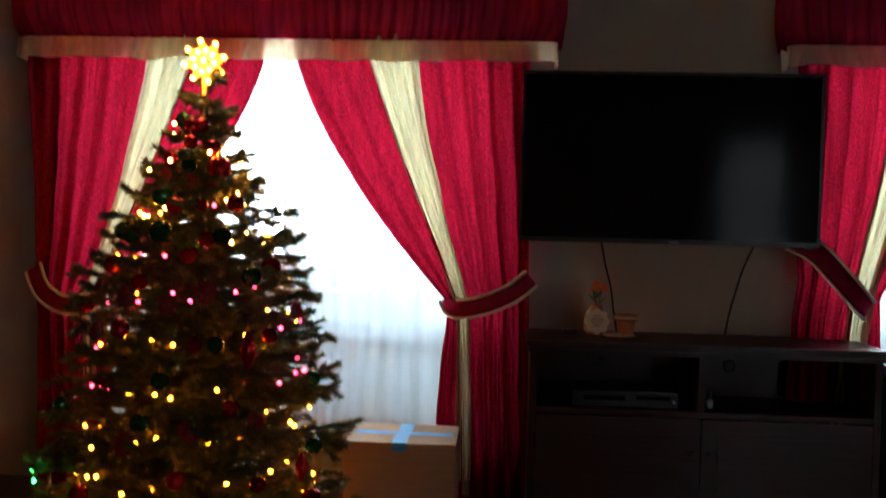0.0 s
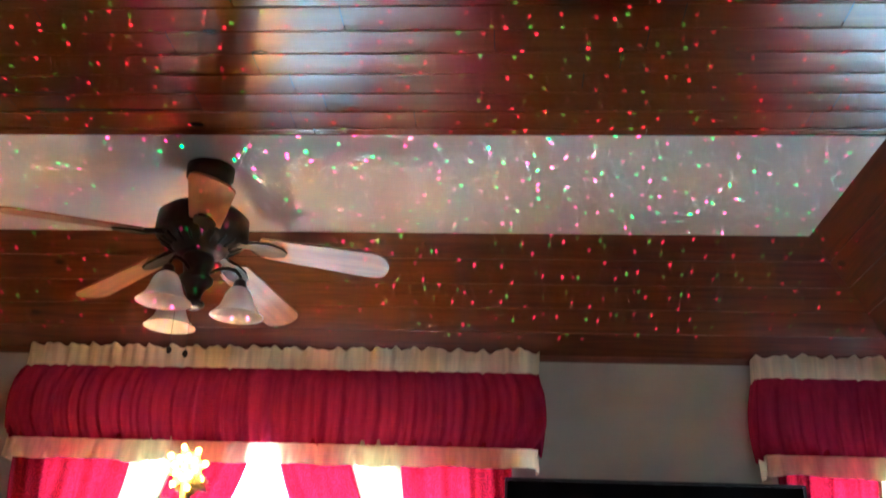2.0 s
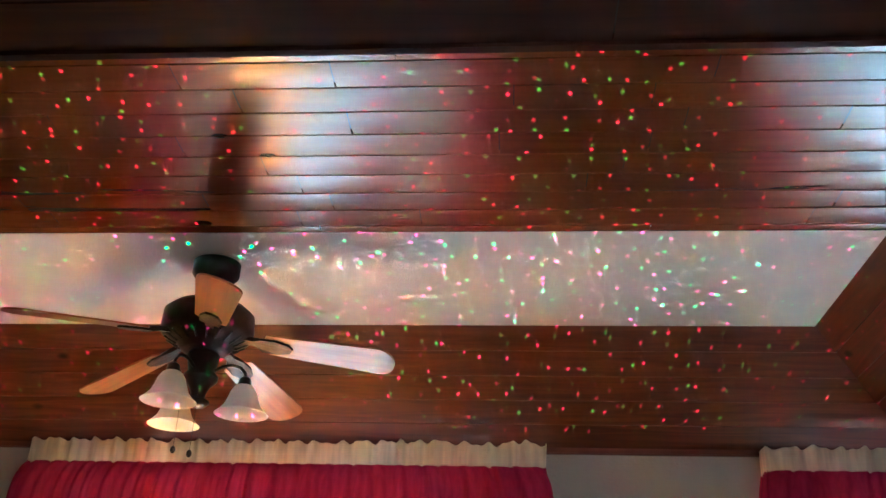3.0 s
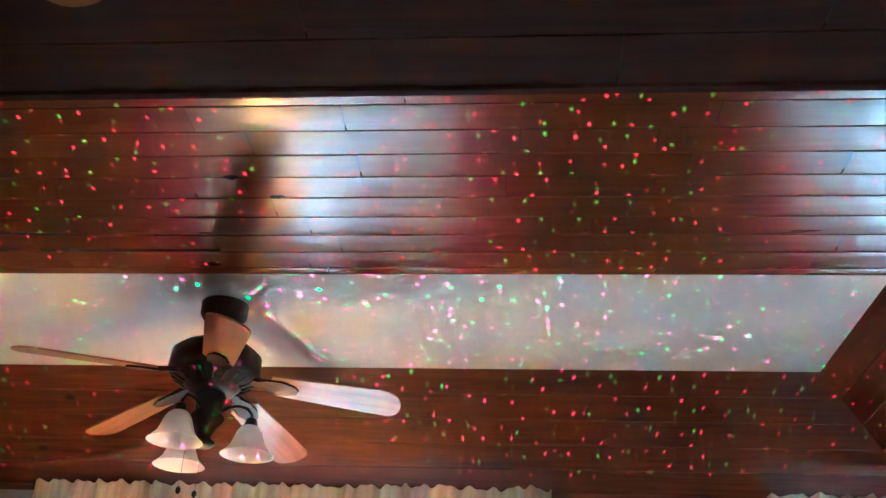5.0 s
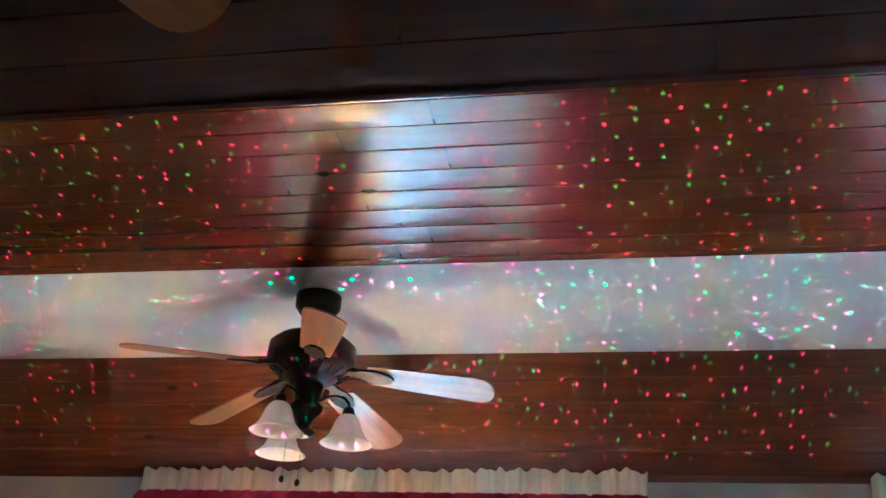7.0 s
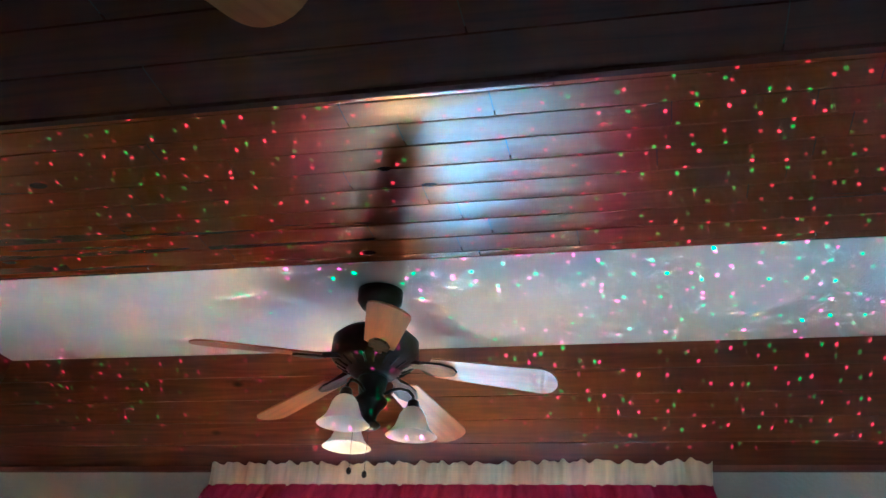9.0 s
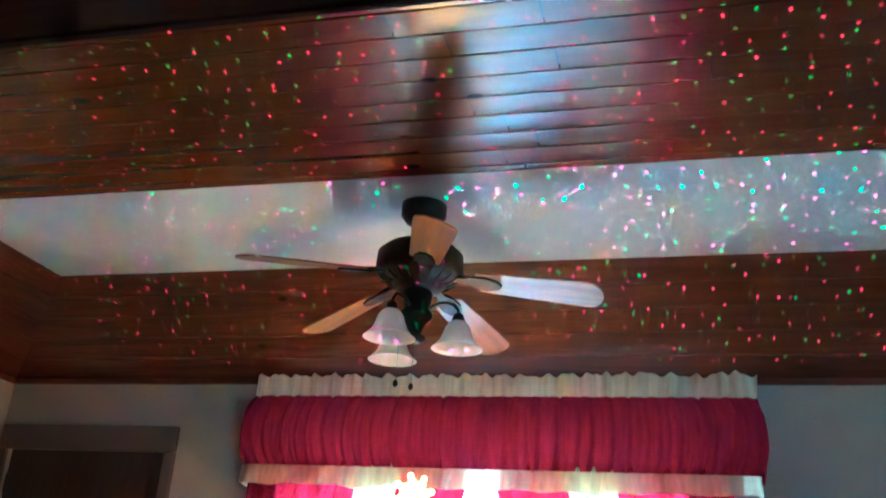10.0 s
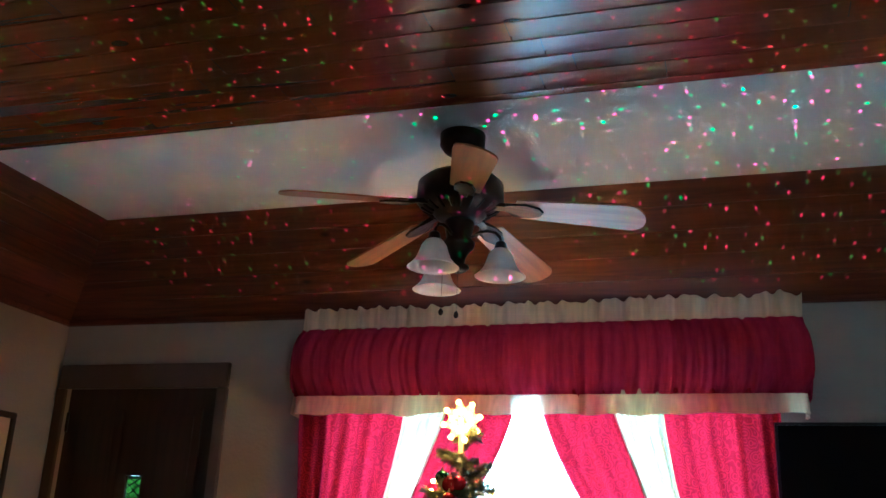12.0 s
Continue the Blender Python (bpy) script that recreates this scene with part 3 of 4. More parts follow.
def tieback(parent, pts, height):
    """A red band with braided edges that holds a curtain; pts: its middle line."""
    pts = [Vector(p) for p in pts]

    def on(t):
        k = t * (len(pts) - 1)
        i = min(int(k), len(pts) - 2)
        f = k - i
        a, b = pts[max(i - 1, 0)], pts[min(i + 2, len(pts) - 1)]
        p, q = pts[i], pts[i + 1]
        m0, m1 = (q - a) * 0.5, (b - p) * 0.5
        return (2 * f ** 3 - 3 * f ** 2 + 1) * p + (f ** 3 - 2 * f ** 2 + f) * m0 + (-2 * f ** 3 + 3 * f ** 2) * q + (f ** 3 - f ** 2) * m1
    bm = bmesh.new()
    n = 28
    rows = []
    for i in range(n + 1):
        c = on(i / n)
        d = (on(min(i / n + 0.02, 1)) - on(max(i / n - 0.02, 0))).normalized()
        up = Vector((-d.z, 0, d.x)) * (1 if d.x > 0 else -1)
        up.normalize()
        rows.append((c, up))
    h = height / 2
    prof = ((-h, 0), (-h * 0.5, -0.006), (h * 0.5, -0.006), (h, 0), (h * 0.5, 0.004), (-h * 0.5, 0.004))
    rings = [[bm.verts.new(c + up * a + Vector((0, b, 0))) for a, b in prof] for c, up in rows]
    for a, b in zip(rings, rings[1:]):
        for k in range(6):
            bm.faces.new((a[k], a[(k + 1) % 6], b[(k + 1) % 6], b[k]))
    bm.faces.new(rings[0])
    bm.faces.new(rings[-1])
    bmesh.ops.recalc_face_normals(bm, faces=bm.faces)
    band = part("tieback", bm, M_valred, parent, "red tieback band edged with white braid", True)
    for s in (-1, 1):
        bm = bmesh.new()
        fine = []
        for i in range(141):
            k = i / 140 * n
            j = min(int(k), n - 1)
            c, up = rows[j][0].lerp(rows[j + 1][0], k - j), rows[j][1].lerp(rows[j + 1][1], k - j)
            fine.append(c + up * s * h + Vector((0, -0.004, 0)))
        tube(bm, fine, lambda t: 0.0068 + 0.0020 * math.sin(t * 330), 6)
        part("braid", bm, M_rope, band, "white braided edging", True)


ZT = 2.04
yc = W - 0.085
right = thing("curtain_panel", "red curtain with cream stripe tied back beside the television", "curtain", group="window curtains")
strip("red_inner_width", right, (-0.63, -0.33), (0.05, 0.10), (0.00, 0.13), ZT, 0.93, 0.06, M_red, (1.5, 1.1), 2.2, 0.020, 0.6, yc - 0.005)
strip("cream_width", right, (-0.335, -0.105), (0.085, 0.14), (0.10, 0.165), ZT, 0.93, 0.19, M_cream, (1.1, 1.45), 3.2, 0.017, 2.0, yc - 0.018, "cream curtain stripe lit from behind")
strip("red_outer_width", right, (-0.11, 0.37), (0.125, 0.385), (0.16, 0.40), ZT, 0.95, 0.05, M_red, (1.45, 1.0), 3.7, 0.030, 4.1, yc - 0.012)
tieback(right, ((0.05, W - 0.09, 0.955), (0.085, W - 0.165, 0.915), (0.19, W - 0.175, 0.93), (0.31, W - 0.16, 0.98), (0.395, W - 0.11, 1.045)), 0.075)

left = thing("curtain_panel", "red curtain with cream stripe tied back behind the tree", "curtain", group="window curtains")
strip("red_inner_width", left, (-0.72, -1.03), (-1.43, -1.48), (-1.36, -1.48), ZT, 0.90, 0.06, M_red, (1.5, 1.1), 2.2, 0.020, 1.6, yc - 0.005)
strip("cream_width", left, (-1.02, -1.245), (-1.46, -1.52), (-1.45, -1.51), ZT, 0.90, 0.19, M_cream, (1.1, 1.35), 3.2, 0.017, 3.0, yc - 0.018, "cream curtain stripe lit from behind")
strip("red_outer_width", left, (-1.24, -1.79), (-1.50, -1.72), (-1.48, -1.70), ZT, 0.92, 0.05, M_red, (1.35, 1.2), 3.7, 0.030, 5.1, yc - 0.012)
tieback(left, ((-1.735, W - 0.11, 1.03), (-1.67, W - 0.16, 0.94), (-1.58, W - 0.175, 0.885), (-1.49, W - 0.165, 0.885), (-1.43, W - 0.09, 0.92)), 0.075)

side = thing("curtain_panel", "red curtain with cream stripe tied back at the second window", "curtain", group="window curtains")
strip("red_outer_width", side, (1.44, 1.86), (1.47, 1.70), (1.42, 1.62), ZT, 1.06, 0.05, M_red, (1.0, 1.5), 3.7, 0.030, 2.6, yc - 0.012)
strip("cream_width", side, (1.85, 2.02), (1.68, 1.78), (1.60, 1.74), ZT, 1.02, 0.12, M_cream, (1.4, 1.3), 2.6, 0.016, 1.0, yc - 0.018, "cream curtain stripe lit from behind")
strip("red_inner_width", side, (2.00, 2.20), (1.74, 1.80), (1.70, 1.86), ZT, 1.0, 0.06, M_red, (1.1, 1.5), 2.2, 0.020, 3.6, yc - 0.005)
tieback(side, ((1.44, W - 0.10, 1.235), (1.52, W - 0.165, 1.185), (1.61, W - 0.18, 1.09), (1.70, W - 0.175, 0.99), (1.76, W - 0.10, 0.955)), 0.085)


far = thing("curtain_panel", "red curtain with cream stripe at the far window end", "curtain", group="window curtains")
strip("red_outer_width", far, (2.55, 3.02), (2.72, 3.02), (2.74, 3.03), ZT, 0.95, 0.05, M_red, (1.45, 1.0), 3.7, 0.030, 4.6, yc - 0.012)
strip("cream_width", far, (2.34, 2.56), (2.68, 2.74), (2.70, 2.76), ZT, 0.93, 0.19, M_cream, (1.1, 1.45), 3.2, 0.017, 2.4, yc - 0.018, "cream curtain stripe lit from behind")


def sheer(x0, x1, seed, z0, z1):
    def at(u, v):
        z = z1 + (z0 - z1) * v
        x = x0 + (x1 - x0) * u
        ph = (x * 34 + 1.5 * wob(x * 5, z * 0.8 + seed)) + seed
        return (x + 0.012 * wob(z * 2, seed + x * 3), W - 0.022 + 0.012 * math.sin(ph) + 0.006 * math.sin(2.7 * ph), z)
    return sheet(bmesh.new(), at, int((x1 - x0) * 90), 30)


for a, b, s, lab in ((-1.5, -0.72, 1.0, "thin white sheer curtain behind the tree"), (-0.66, 0.28, 3.0, "thin white sheer curtain over the bright window"), (1.58, 2.90, 5.0, "thin white sheer curtain in the second window")):
    tagged(finish("sheer_curtain", sheer(a, b, s, 0.12, ZT), M_sheer, None, "", True), lab, "curtain", group="sheer curtains")


def valance(x0, x1, label, seed):
    v = thing("valance", label, "valance", group="valances")
    length = x1 - x0

    def wrap(u, out, bulge):
        """Plan of the valance: along the rod, with both ends turned back to the wall."""
        r = 0.05
        s = u * (length + 2 * out)
        if s < out:
            return (x0 - bulge, W - 0.004 - s, 0)
        if s > length + out:
            return (x1 + bulge, W - 0.004 - (length + 2 * out - s), 0)
        x = x0 + (s - out)
        e = min(x - x0, x1 - x)
        k = max(0.0, 1 - e / r)
        return (x + (bulge if x > (x0 + x1) / 2 else -bulge) * k, W - 0.004 - out + 0.02 * k * k, e)

    def band(out_fn, z_fn, amp_fn, freq, bulge_fn, sd, nv, per):
        def at(u, w):
            out = out_fn(w)
            x, y, e = wrap(u, out, bulge_fn(w))
            s = u * length
            ph = s * freq + 2.2 * wob(s * 5, sd) + 0.5 * wob(s * 11, sd + w * 1.5)
            f = math.sin(ph) * 0.7 + 0.5 * math.sin(1.73 * ph + 2 * wob(s * 3, sd + 4))
            a = amp_fn(w)
            if e > 0:
                y -= a * f
            else:
                x += a * f * 0.4
            y = min(y, W - 0.004)
            return (x, y, z_fn(w, s, f))
        return sheet(bmesh.new(), at, int(length * per * 1.3), nv)

    red = band(lambda w: 0.105 + 0.050 * max(0.0, math.sin(math.pi * min(1, w * 1.02))) ** 0.7, lambda w, s, f: 2.340 - 0.340 * w - (0.012 * wob(s * 9, seed) + 0.006 * f) * w,
               lambda w: 0.007 + 0.014 * w * (1 - 0.4 * w) + 0.010 * max(0, w - 0.75) * 4 * 0.6, 92, lambda w: 0.004 + 0.026 * math.sin(math.pi * w * 0.9), seed, 26, 210)
    part("red_band", red, M_valred, v, "gathered deep red fabric band", True)
    top = band(lambda w: 0.10 + 0.0 * w, lambda w, s, f: 2.333 + 0.105 * w + (0.008 * wob(s * 14, seed + 3) + 0.006 * f + 0.012 * max(0, wob(s * 5, seed + 9))) * w, lambda w: 0.003 + 0.011 * w, 75, lambda w: 0.004, seed + 7, 8, 200)
    part("top_ruffle", top, M_ruffle, v, "cream gathered top heading", True)
    low = band(lambda w: 0.142 + 0.012 * w, lambda w, s, f: 2.012 - 0.088 * w - 0.016 * wob(s * 7, seed + 5) * w - 0.004 * f * w, lambda w: 0.004 + 0.017 * w, 52, lambda w: 0.0, seed + 11, 8, 200)
    part("bottom_ruffle", low, M_ruffle, v, "cream ruffle along the lower edge", True)
    part("curtain_rod", boxes((x0 + 0.02, x1 - 0.02, W - 0.06, W - 0.045, 2.335, 2.355)), M_pvc, v)
    return v


valance(-1.795, 0.475, "red gathered valance with cream ruffles above the wide window", 0.0)
valance(1.40, 3.05, "red gathered valance with cream ruffles above the second window", 20.0)

# ---- television ----
tv = thing("television", "large flat black television mounted on the wall, switched off", "television")
tx0, tx1, tz0, tz1, ty = 0.339, 1.528, 1.2015, 1.889, W - 0.19
part("bezel", boxes((tx0, tx1, ty, ty + 0.035, tz1 - 0.012, tz1), (tx0, tx1, ty, ty + 0.035, tz0, tz0 + 0.018), (tx0, tx0 + 0.011, ty, ty + 0.035, tz0 + 0.018, tz1 - 0.012), (tx1 - 0.011, tx1, ty, ty + 0.035, tz0 + 0.018, tz1 - 0.012), bevel=0.002), M_black, tv, "thin black bezel")
part("screen", boxes((tx0 + 0.0112, tx1 - 0.0112, ty + 0.004, ty + 0.03, tz0 + 0.0182, tz1 - 0.0122)), M_screen, tv, "dark reflecting screen")
part("back_housing", boxes((tx0 + 0.15, tx1 - 0.15, ty + 0.0355, ty + 0.06, tz0 + 0.06, tz1 - 0.2), bevel=0.006), M_black, tv)
part("wall_bracket", boxes((0.75, 1.15, ty + 0.0605, W - 0.002, 1.35, 1.62), bevel=0.004), M_black, tv)
part("badge", boxes((0.935, 0.975, ty - 0.0015, ty - 0.0003, tz0 + 0.006, tz0 + 0.012)), M_grey, tv)
part("sensor", boxes((1.47, 1.51, ty + 0.003, ty + 0.02, tz0 - 0.008, tz0 - 0.0005)), M_black, tv)
for x0, x1, bend in ((0.665, 0.765, 0.01), (1.30, 1.205, -0.008)):
    pts = [(x0 + (x1 - x0) * t + bend * math.sin(math.pi * t) + 0.004 * wob(t * 4, x0), W - 0.012 - 0.13 * (1 - t) ** 3, 1.24 + (0.80 - 1.24) * t) for t in [i / 24 for i in range(25)]]
    tagged(finish("power_cable", tube(bmesh.new(), pts, 0.0045, 6), M_black, None, "", True), "thin black cable hanging from the television", "cable", group="television cables")

# ---- console ----
cx0, cx1, cy0, cy1, cz = 0.385, 1.70, 2.63, W - 0.02, 0.83
con = thing("media_console", "dark cherry media console with open shelf and doors", "cabinet")
bm = boxes((cx0 - 0.012, cx1 + 0.012, cy0 - 0.012, cy1, cz - 0.022, cz), bevel=0.005)
box(bm, cx0 - 0.004, cx1 + 0.004, cy0 - 0.004, cy1, cz - 0.045, cz - 0.0225, bevel=0.006)
part("top", bm, M_darkwood, con, "polished dark wooden top")
part("side_panel", boxes((cx0 + 0.006, cx0 + 0.032, cy0 + 0.01, cy1, 0.05, cz - 0.046), bevel=0.002), M_darkwood, con)
part("side_panel", boxes((cx1 - 0.032, cx1 - 0.006, cy0 + 0.01, cy1, 0.05, cz - 0.046), bevel=0.002), M_darkwood, con)
part("shelf", boxes((cx0 + 0.033, cx1 - 0.033, cy0 + 0.012, cy1, 0.555, 0.575), bevel=0.002), M_darkwood, con)
part("divider", boxes((1.025, 1.05, cy0 + 0.012, cy1 - 0.02, 0.576, cz - 0.046), bevel=0.002), M_darkwood, con)
part("back_panel", boxes((cx0 + 0.033, cx1 - 0.033, cy1 - 0.015, cy1 - 0.005, 0.05, cz - 0.05)), M_darkwood, con)
part("plinth", boxes((cx0 + 0.02, cx1 - 0.02, cy0 + 0.03, cy1 - 0.01, 0.0, 0.049)), M_darkwood, con)
for a, b in ((cx0 + 0.034, 1.035), (1.039, cx1 - 0.034)):
    bm = boxes((a, b, cy0 + 0.008, cy0 + 0.028, 0.055, 0.55), bevel=0.003)
    box(bm, a + 0.06, b - 0.06, cy0 + 0.003, cy0 + 0.0075, 0.12, 0.49, bevel=0.002)
    d = part("door", bm, M_darkwood, con)
    part("door_knob", lathe(bmesh.new(), ((0.006, 0), (0.006, 0.015), (0.013, 0.02), (0.011, 0.028)), 16), M_bronze, d, m=pose(b - 0.03 if a < 1 else a + 0.03, cy0 + 0.008, 0.42, 90, 0, 0))
for x in (0.70, 1.225):
    part("cable_grommet", lathe(bmesh.new(), ((0.026, 0), (0.026, 0.006), (0.02, 0.008)), 20), M_bronze, con, m=pose(x, cy1 - 0.016, 0.70, 90, 0, 0))
player = thing("disc_player", "slim black disc player on the console shelf", "media player")
part("case", boxes((0.56, 0.96, 2.70, 2.95, 0.5765, 0.632), bevel=0.003), M_black, player)
part("tray", boxes((0.60, 0.76, 2.695, 2.6995, 0.60, 0.618)), M_screen, player)
part("display", boxes((0.80, 0.93, 2.695, 2.6995, 0.605, 0.62)), M_screen, player)
part("button", lathe(bmesh.new(), ((0.006, 0), (0.006, 0.004)), 12), M_grey, player, m=pose(0.945, 2.70, 0.60, 90, 0, 0))
adapter = thing("white_adapter", "small white plug adapter with a lead", "adapter")
part("plug", boxes((1.075, 1.097, 2.72, 2.75, 0.5765, 0.612), bevel=0.004), M_pvc, adapter)
part("lead", tube(bmesh.new(), [(1.086 + 0.02 * t + 0.01 * math.sin(5 * t), 2.75 + 0.1 * t, 0.60 + 0.03 * math.sin(3 * t)) for t in [i / 12 for i in range(13)]], 0.003, 6), M_pvc, adapter)

# things on the console
tagged(finish("place_mat", boxes((0.50, 0.86, 2.78, 3.0, cz + 0.0005, cz + 0.004)), M_doorwood, None), "dark woven mat on the console", "mat")
bm = lathe(bmesh.new(), ((0.062, 0), (0.066, 0.002), (0.062, 0.004)), 28)
tagged(finish("doily", bm, M_paper, None, m=pose(0.745, 2.84, cz + 0.0045)), "small white round doily under the pot", "doily")
pot = thing("terracotta_pot", "small terracotta pot with pale rim band", "plant pot", (0.772, 2.85, cz + 0.009))
part("body", lathe(bmesh.new(), ((0.026, 0), (0.030, 0.004), (0.038, 0.055), (0.034, 0.055), (0.027, 0.012)), 28), M_terra, pot, smooth=True)
part("rim", lathe(bmesh.new(), ((0.039, 0.056), (0.045, 0.057), (0.046, 0.078), (0.040, 0.079), (0.037, 0.060)), 28), M_terra, pot, smooth=True)
part("rim_band", lathe(bmesh.new(), ((0.0462, 0.063), (0.0472, 0.064), (0.0472, 0.070), (0.0462, 0.071)), 28), M_paper, pot)
vase = thing("flower_vase", "small vase with cream paper tag and orange flower", "vase", (0.655, 2.87, cz + 0.0045))
part("body", lathe(bmesh.new(), ((0.03, 0), (0.045, 0.012), (0.048, 0.05), (0.036, 0.09), (0.022, 0.108), (0.025, 0.118), (0.020, 0.118), (0.017, 0.10)), 28), M_terra, vase, smooth=True)
bm = bmesh.new()
ring = []
for i in range(48):
    a = 2 * math.pi * i / 48
    r = 0.050 + 0.0045 * math.cos(8 * a)
    ring.append((r * math.cos(a) * 0.95, r * math.sin(a)))
f0 = [bm.verts.new((x, -0.052, z + 0.055)) for x, z in ring]
f1 = [bm.verts.new((x, -0.0495, z + 0.055)) for x, z in ring]
bm.faces.new(f0[::-1])
bm.faces.new(f1)
for i in range(48):
    bm.faces.new((f0[i], f0[(i + 1) % 48], f1[(i + 1) % 48], f1[i]))
tag = part("paper_tag", bm, M_paper, vase, "cream scalloped paper tag")
part("writing", boxes(*[(-w, w, -0.0535, -0.0525, z, z + 0.004) for w, z in ((0.016, 0.075), (0.026, 0.062), (0.022, 0.05), (0.012, 0.038))]), M_ink, tag)
bm = bmesh.new()
for dx, h in ((0.0, 0.07), (0.02, 0.055), (-0.012, 0.06)):
    tube(bm, [(0, 0, 0.1), (dx * 0.4, 0, 0.1 + h * 0.5), (dx, 0, 0.11 + h)], 0.002, 6)
part("stem", bm, M_leaf, vase)
rf = random.Random(3)
bm = bmesh.new()
for cxx, czz, rr in ((0.0, 0.185, 0.03), (0.028, 0.175, 0.025), (-0.012, 0.17, 0.02)):
    for i in range(46):
        a, b = rf.uniform(0, 6.28), rf.uniform(-0.4, 1.5)
        d = Vector((math.cos(a) * math.cos(b), math.sin(a) * math.cos(b), math.sin(b)))
        s = d.cross(Vector((0, 0, 1))).normalized() * 0.008
        c = Vector((cxx, 0, czz))
        vs = [bm.verts.new(p) for p in (c + d * 0.006, c + d * rr * 0.7 + s, c + d * rr + Vector((0, 0, 0.003)), c + d * rr * 0.7 - s)]
        bm.faces.new(vs)
part("blossom", bm, M_orange, vase, "ruffled orange blossom")
bm = bmesh.new()
for i in range(9):
    a = i * 2.4
    d = Vector((math.cos(a), math.sin(a), 0.5 + 0.3 * math.sin(i)))
    s = d.cross(Vector((0, 0, 1))).normalized() * 0.009
    c = Vector((0, 0, 0.115 + 0.012 * (i % 4)))
    vs = [bm.verts.new(p) for p in (c, c + d * 0.02 + s, c + d * 0.045, c + d * 0.02 - s)]
    bm.faces.new(vs)
part("leaf", bm, M_leaf, vase)
ctl = thing("remote_control", "small black remote control on the mat", "remote")
part("case", boxes((0.52, 0.585, 2.86, 2.90, cz + 0.0045, cz + 0.022), bevel=0.005), M_black, ctl)
part("keypad", boxes((0.53, 0.575, 2.868, 2.892, cz + 0.0222, cz + 0.0235)), M_grey, ctl)

# beside the console
bin_ = thing("storage_bin", "pale blue plastic storage bin beside the console", "bin")
part("tub", boxes((1.74, 2.02, 2.62, 3.0, 0.0, 0.74), bevel=0.015), M_bluebin, bin_)
part("lid", boxes((1.732, 2.03, 2.61, 3.01, 0.741, 0.765), bevel=0.008), M_bluebin, bin_)
toy = thing("plush_ball", "small fuzzy yellow ball lying on the bin", "toy", (1.82, 2.74, 0.766 + 0.034))
bm = bmesh.new()
bmesh.ops.create_icosphere(bm, subdivisions=4, radius=0.034)
for v in bm.verts:
    v.co *= 1 + 0.06 * noise.noise(v.co * 90)
part("body", bm, M_yellow, toy, smooth=True)

# cardboard box under the window
bx = thing("cardboard_box", "closed brown cardboard box sealed with blue tape", "box")
b0, b1, by0, by1, bz = -0.293, 0.122, 2.50, 2.84, 0.445
part("carton", boxes((b0, b1, by0, by1, 0.001, bz - 0.004), bevel=0.003), M_card, bx)
ym = (by0 + by1) / 2
part("flap", boxes((b0, b1, by0, ym - 0.002, bz - 0.0035, bz), bevel=0.001), M_card, bx)
part("flap", boxes((b0, b1, ym + 0.002, by1, bz - 0.0035, bz + 0.001), bevel=0.001), M_card, bx)
part("tape", boxes((b0 + 0.02, b1 - 0.02, ym - 0.025, ym + 0.025, bz + 0.0012, bz + 0.0018)), M_tape, bx, "strip of blue tape")
part("tape", boxes((-0.115, -0.06, by0 - 0.0012, by0 - 0.0003, bz - 0.03, bz + 0.002), (-0.115, -0.06, by0 - 0.0012, by1 - 0.01, bz + 0.002, bz + 0.0026)), M_tape, bx, "strip of blue tape")

# ---- ceiling fan ----


def blade_mesh():
    bm = bmesh.new()
    out = []
    n = 14
    for i in range(n + 1):
        a = -math.pi / 2 + math.pi * i / n
        out.append((0.605 + 0.067 * math.cos(a) ** 0.8 if 0 < i < n else 0.605, 0.072 * math.sin(a)))
    out = [(0.225, -0.055)] + out + [(0.225, 0.055), (0.212, 0.03), (0.212, -0.03)]
    top = [bm.verts.new((x, y, 0.003)) for x, y in out]
    bot = [bm.verts.new((x, y, -0.003)) for x, y in out]
    bm.faces.new(top)
    bm.faces.new(bot[::-1])
    for i in range(len(out)):
        bm.faces.new((top[i], bot[i], bot[(i + 1) % len(out)], top[(i + 1) % len(out)]))
    bmesh.ops.recalc_face_normals(bm, faces=bm.faces)
    return bm


def iron_mesh():
    bm = bmesh.new()
    out = [(0.10, -0.018), (0.17, -0.014), (0.20, -0.035), (0.255, -0.038), (0.30, -0.022), (0.312, 0), (0.30, 0.022), (0.255, 0.038), (0.20, 0.035), (0.17, 0.014), (0.10, 0.018)]
    top = [bm.verts.new((x, y, -0.0035 if x > 0.18 else 0.012)) for x, y in out]
    bot = [bm.verts.new((x, y, -0.011 if x > 0.18 else -0.004)) for x, y in out]
    bm.faces.new(top)
    bm.faces.new(bot[::-1])
    for i in range(len(out)):
        bm.faces.new((top[i], bot[i], bot[(i + 1) % len(out)], top[(i + 1) % len(out)]))
    bmesh.ops.recalc_face_normals(bm, faces=bm.faces)
    return bm


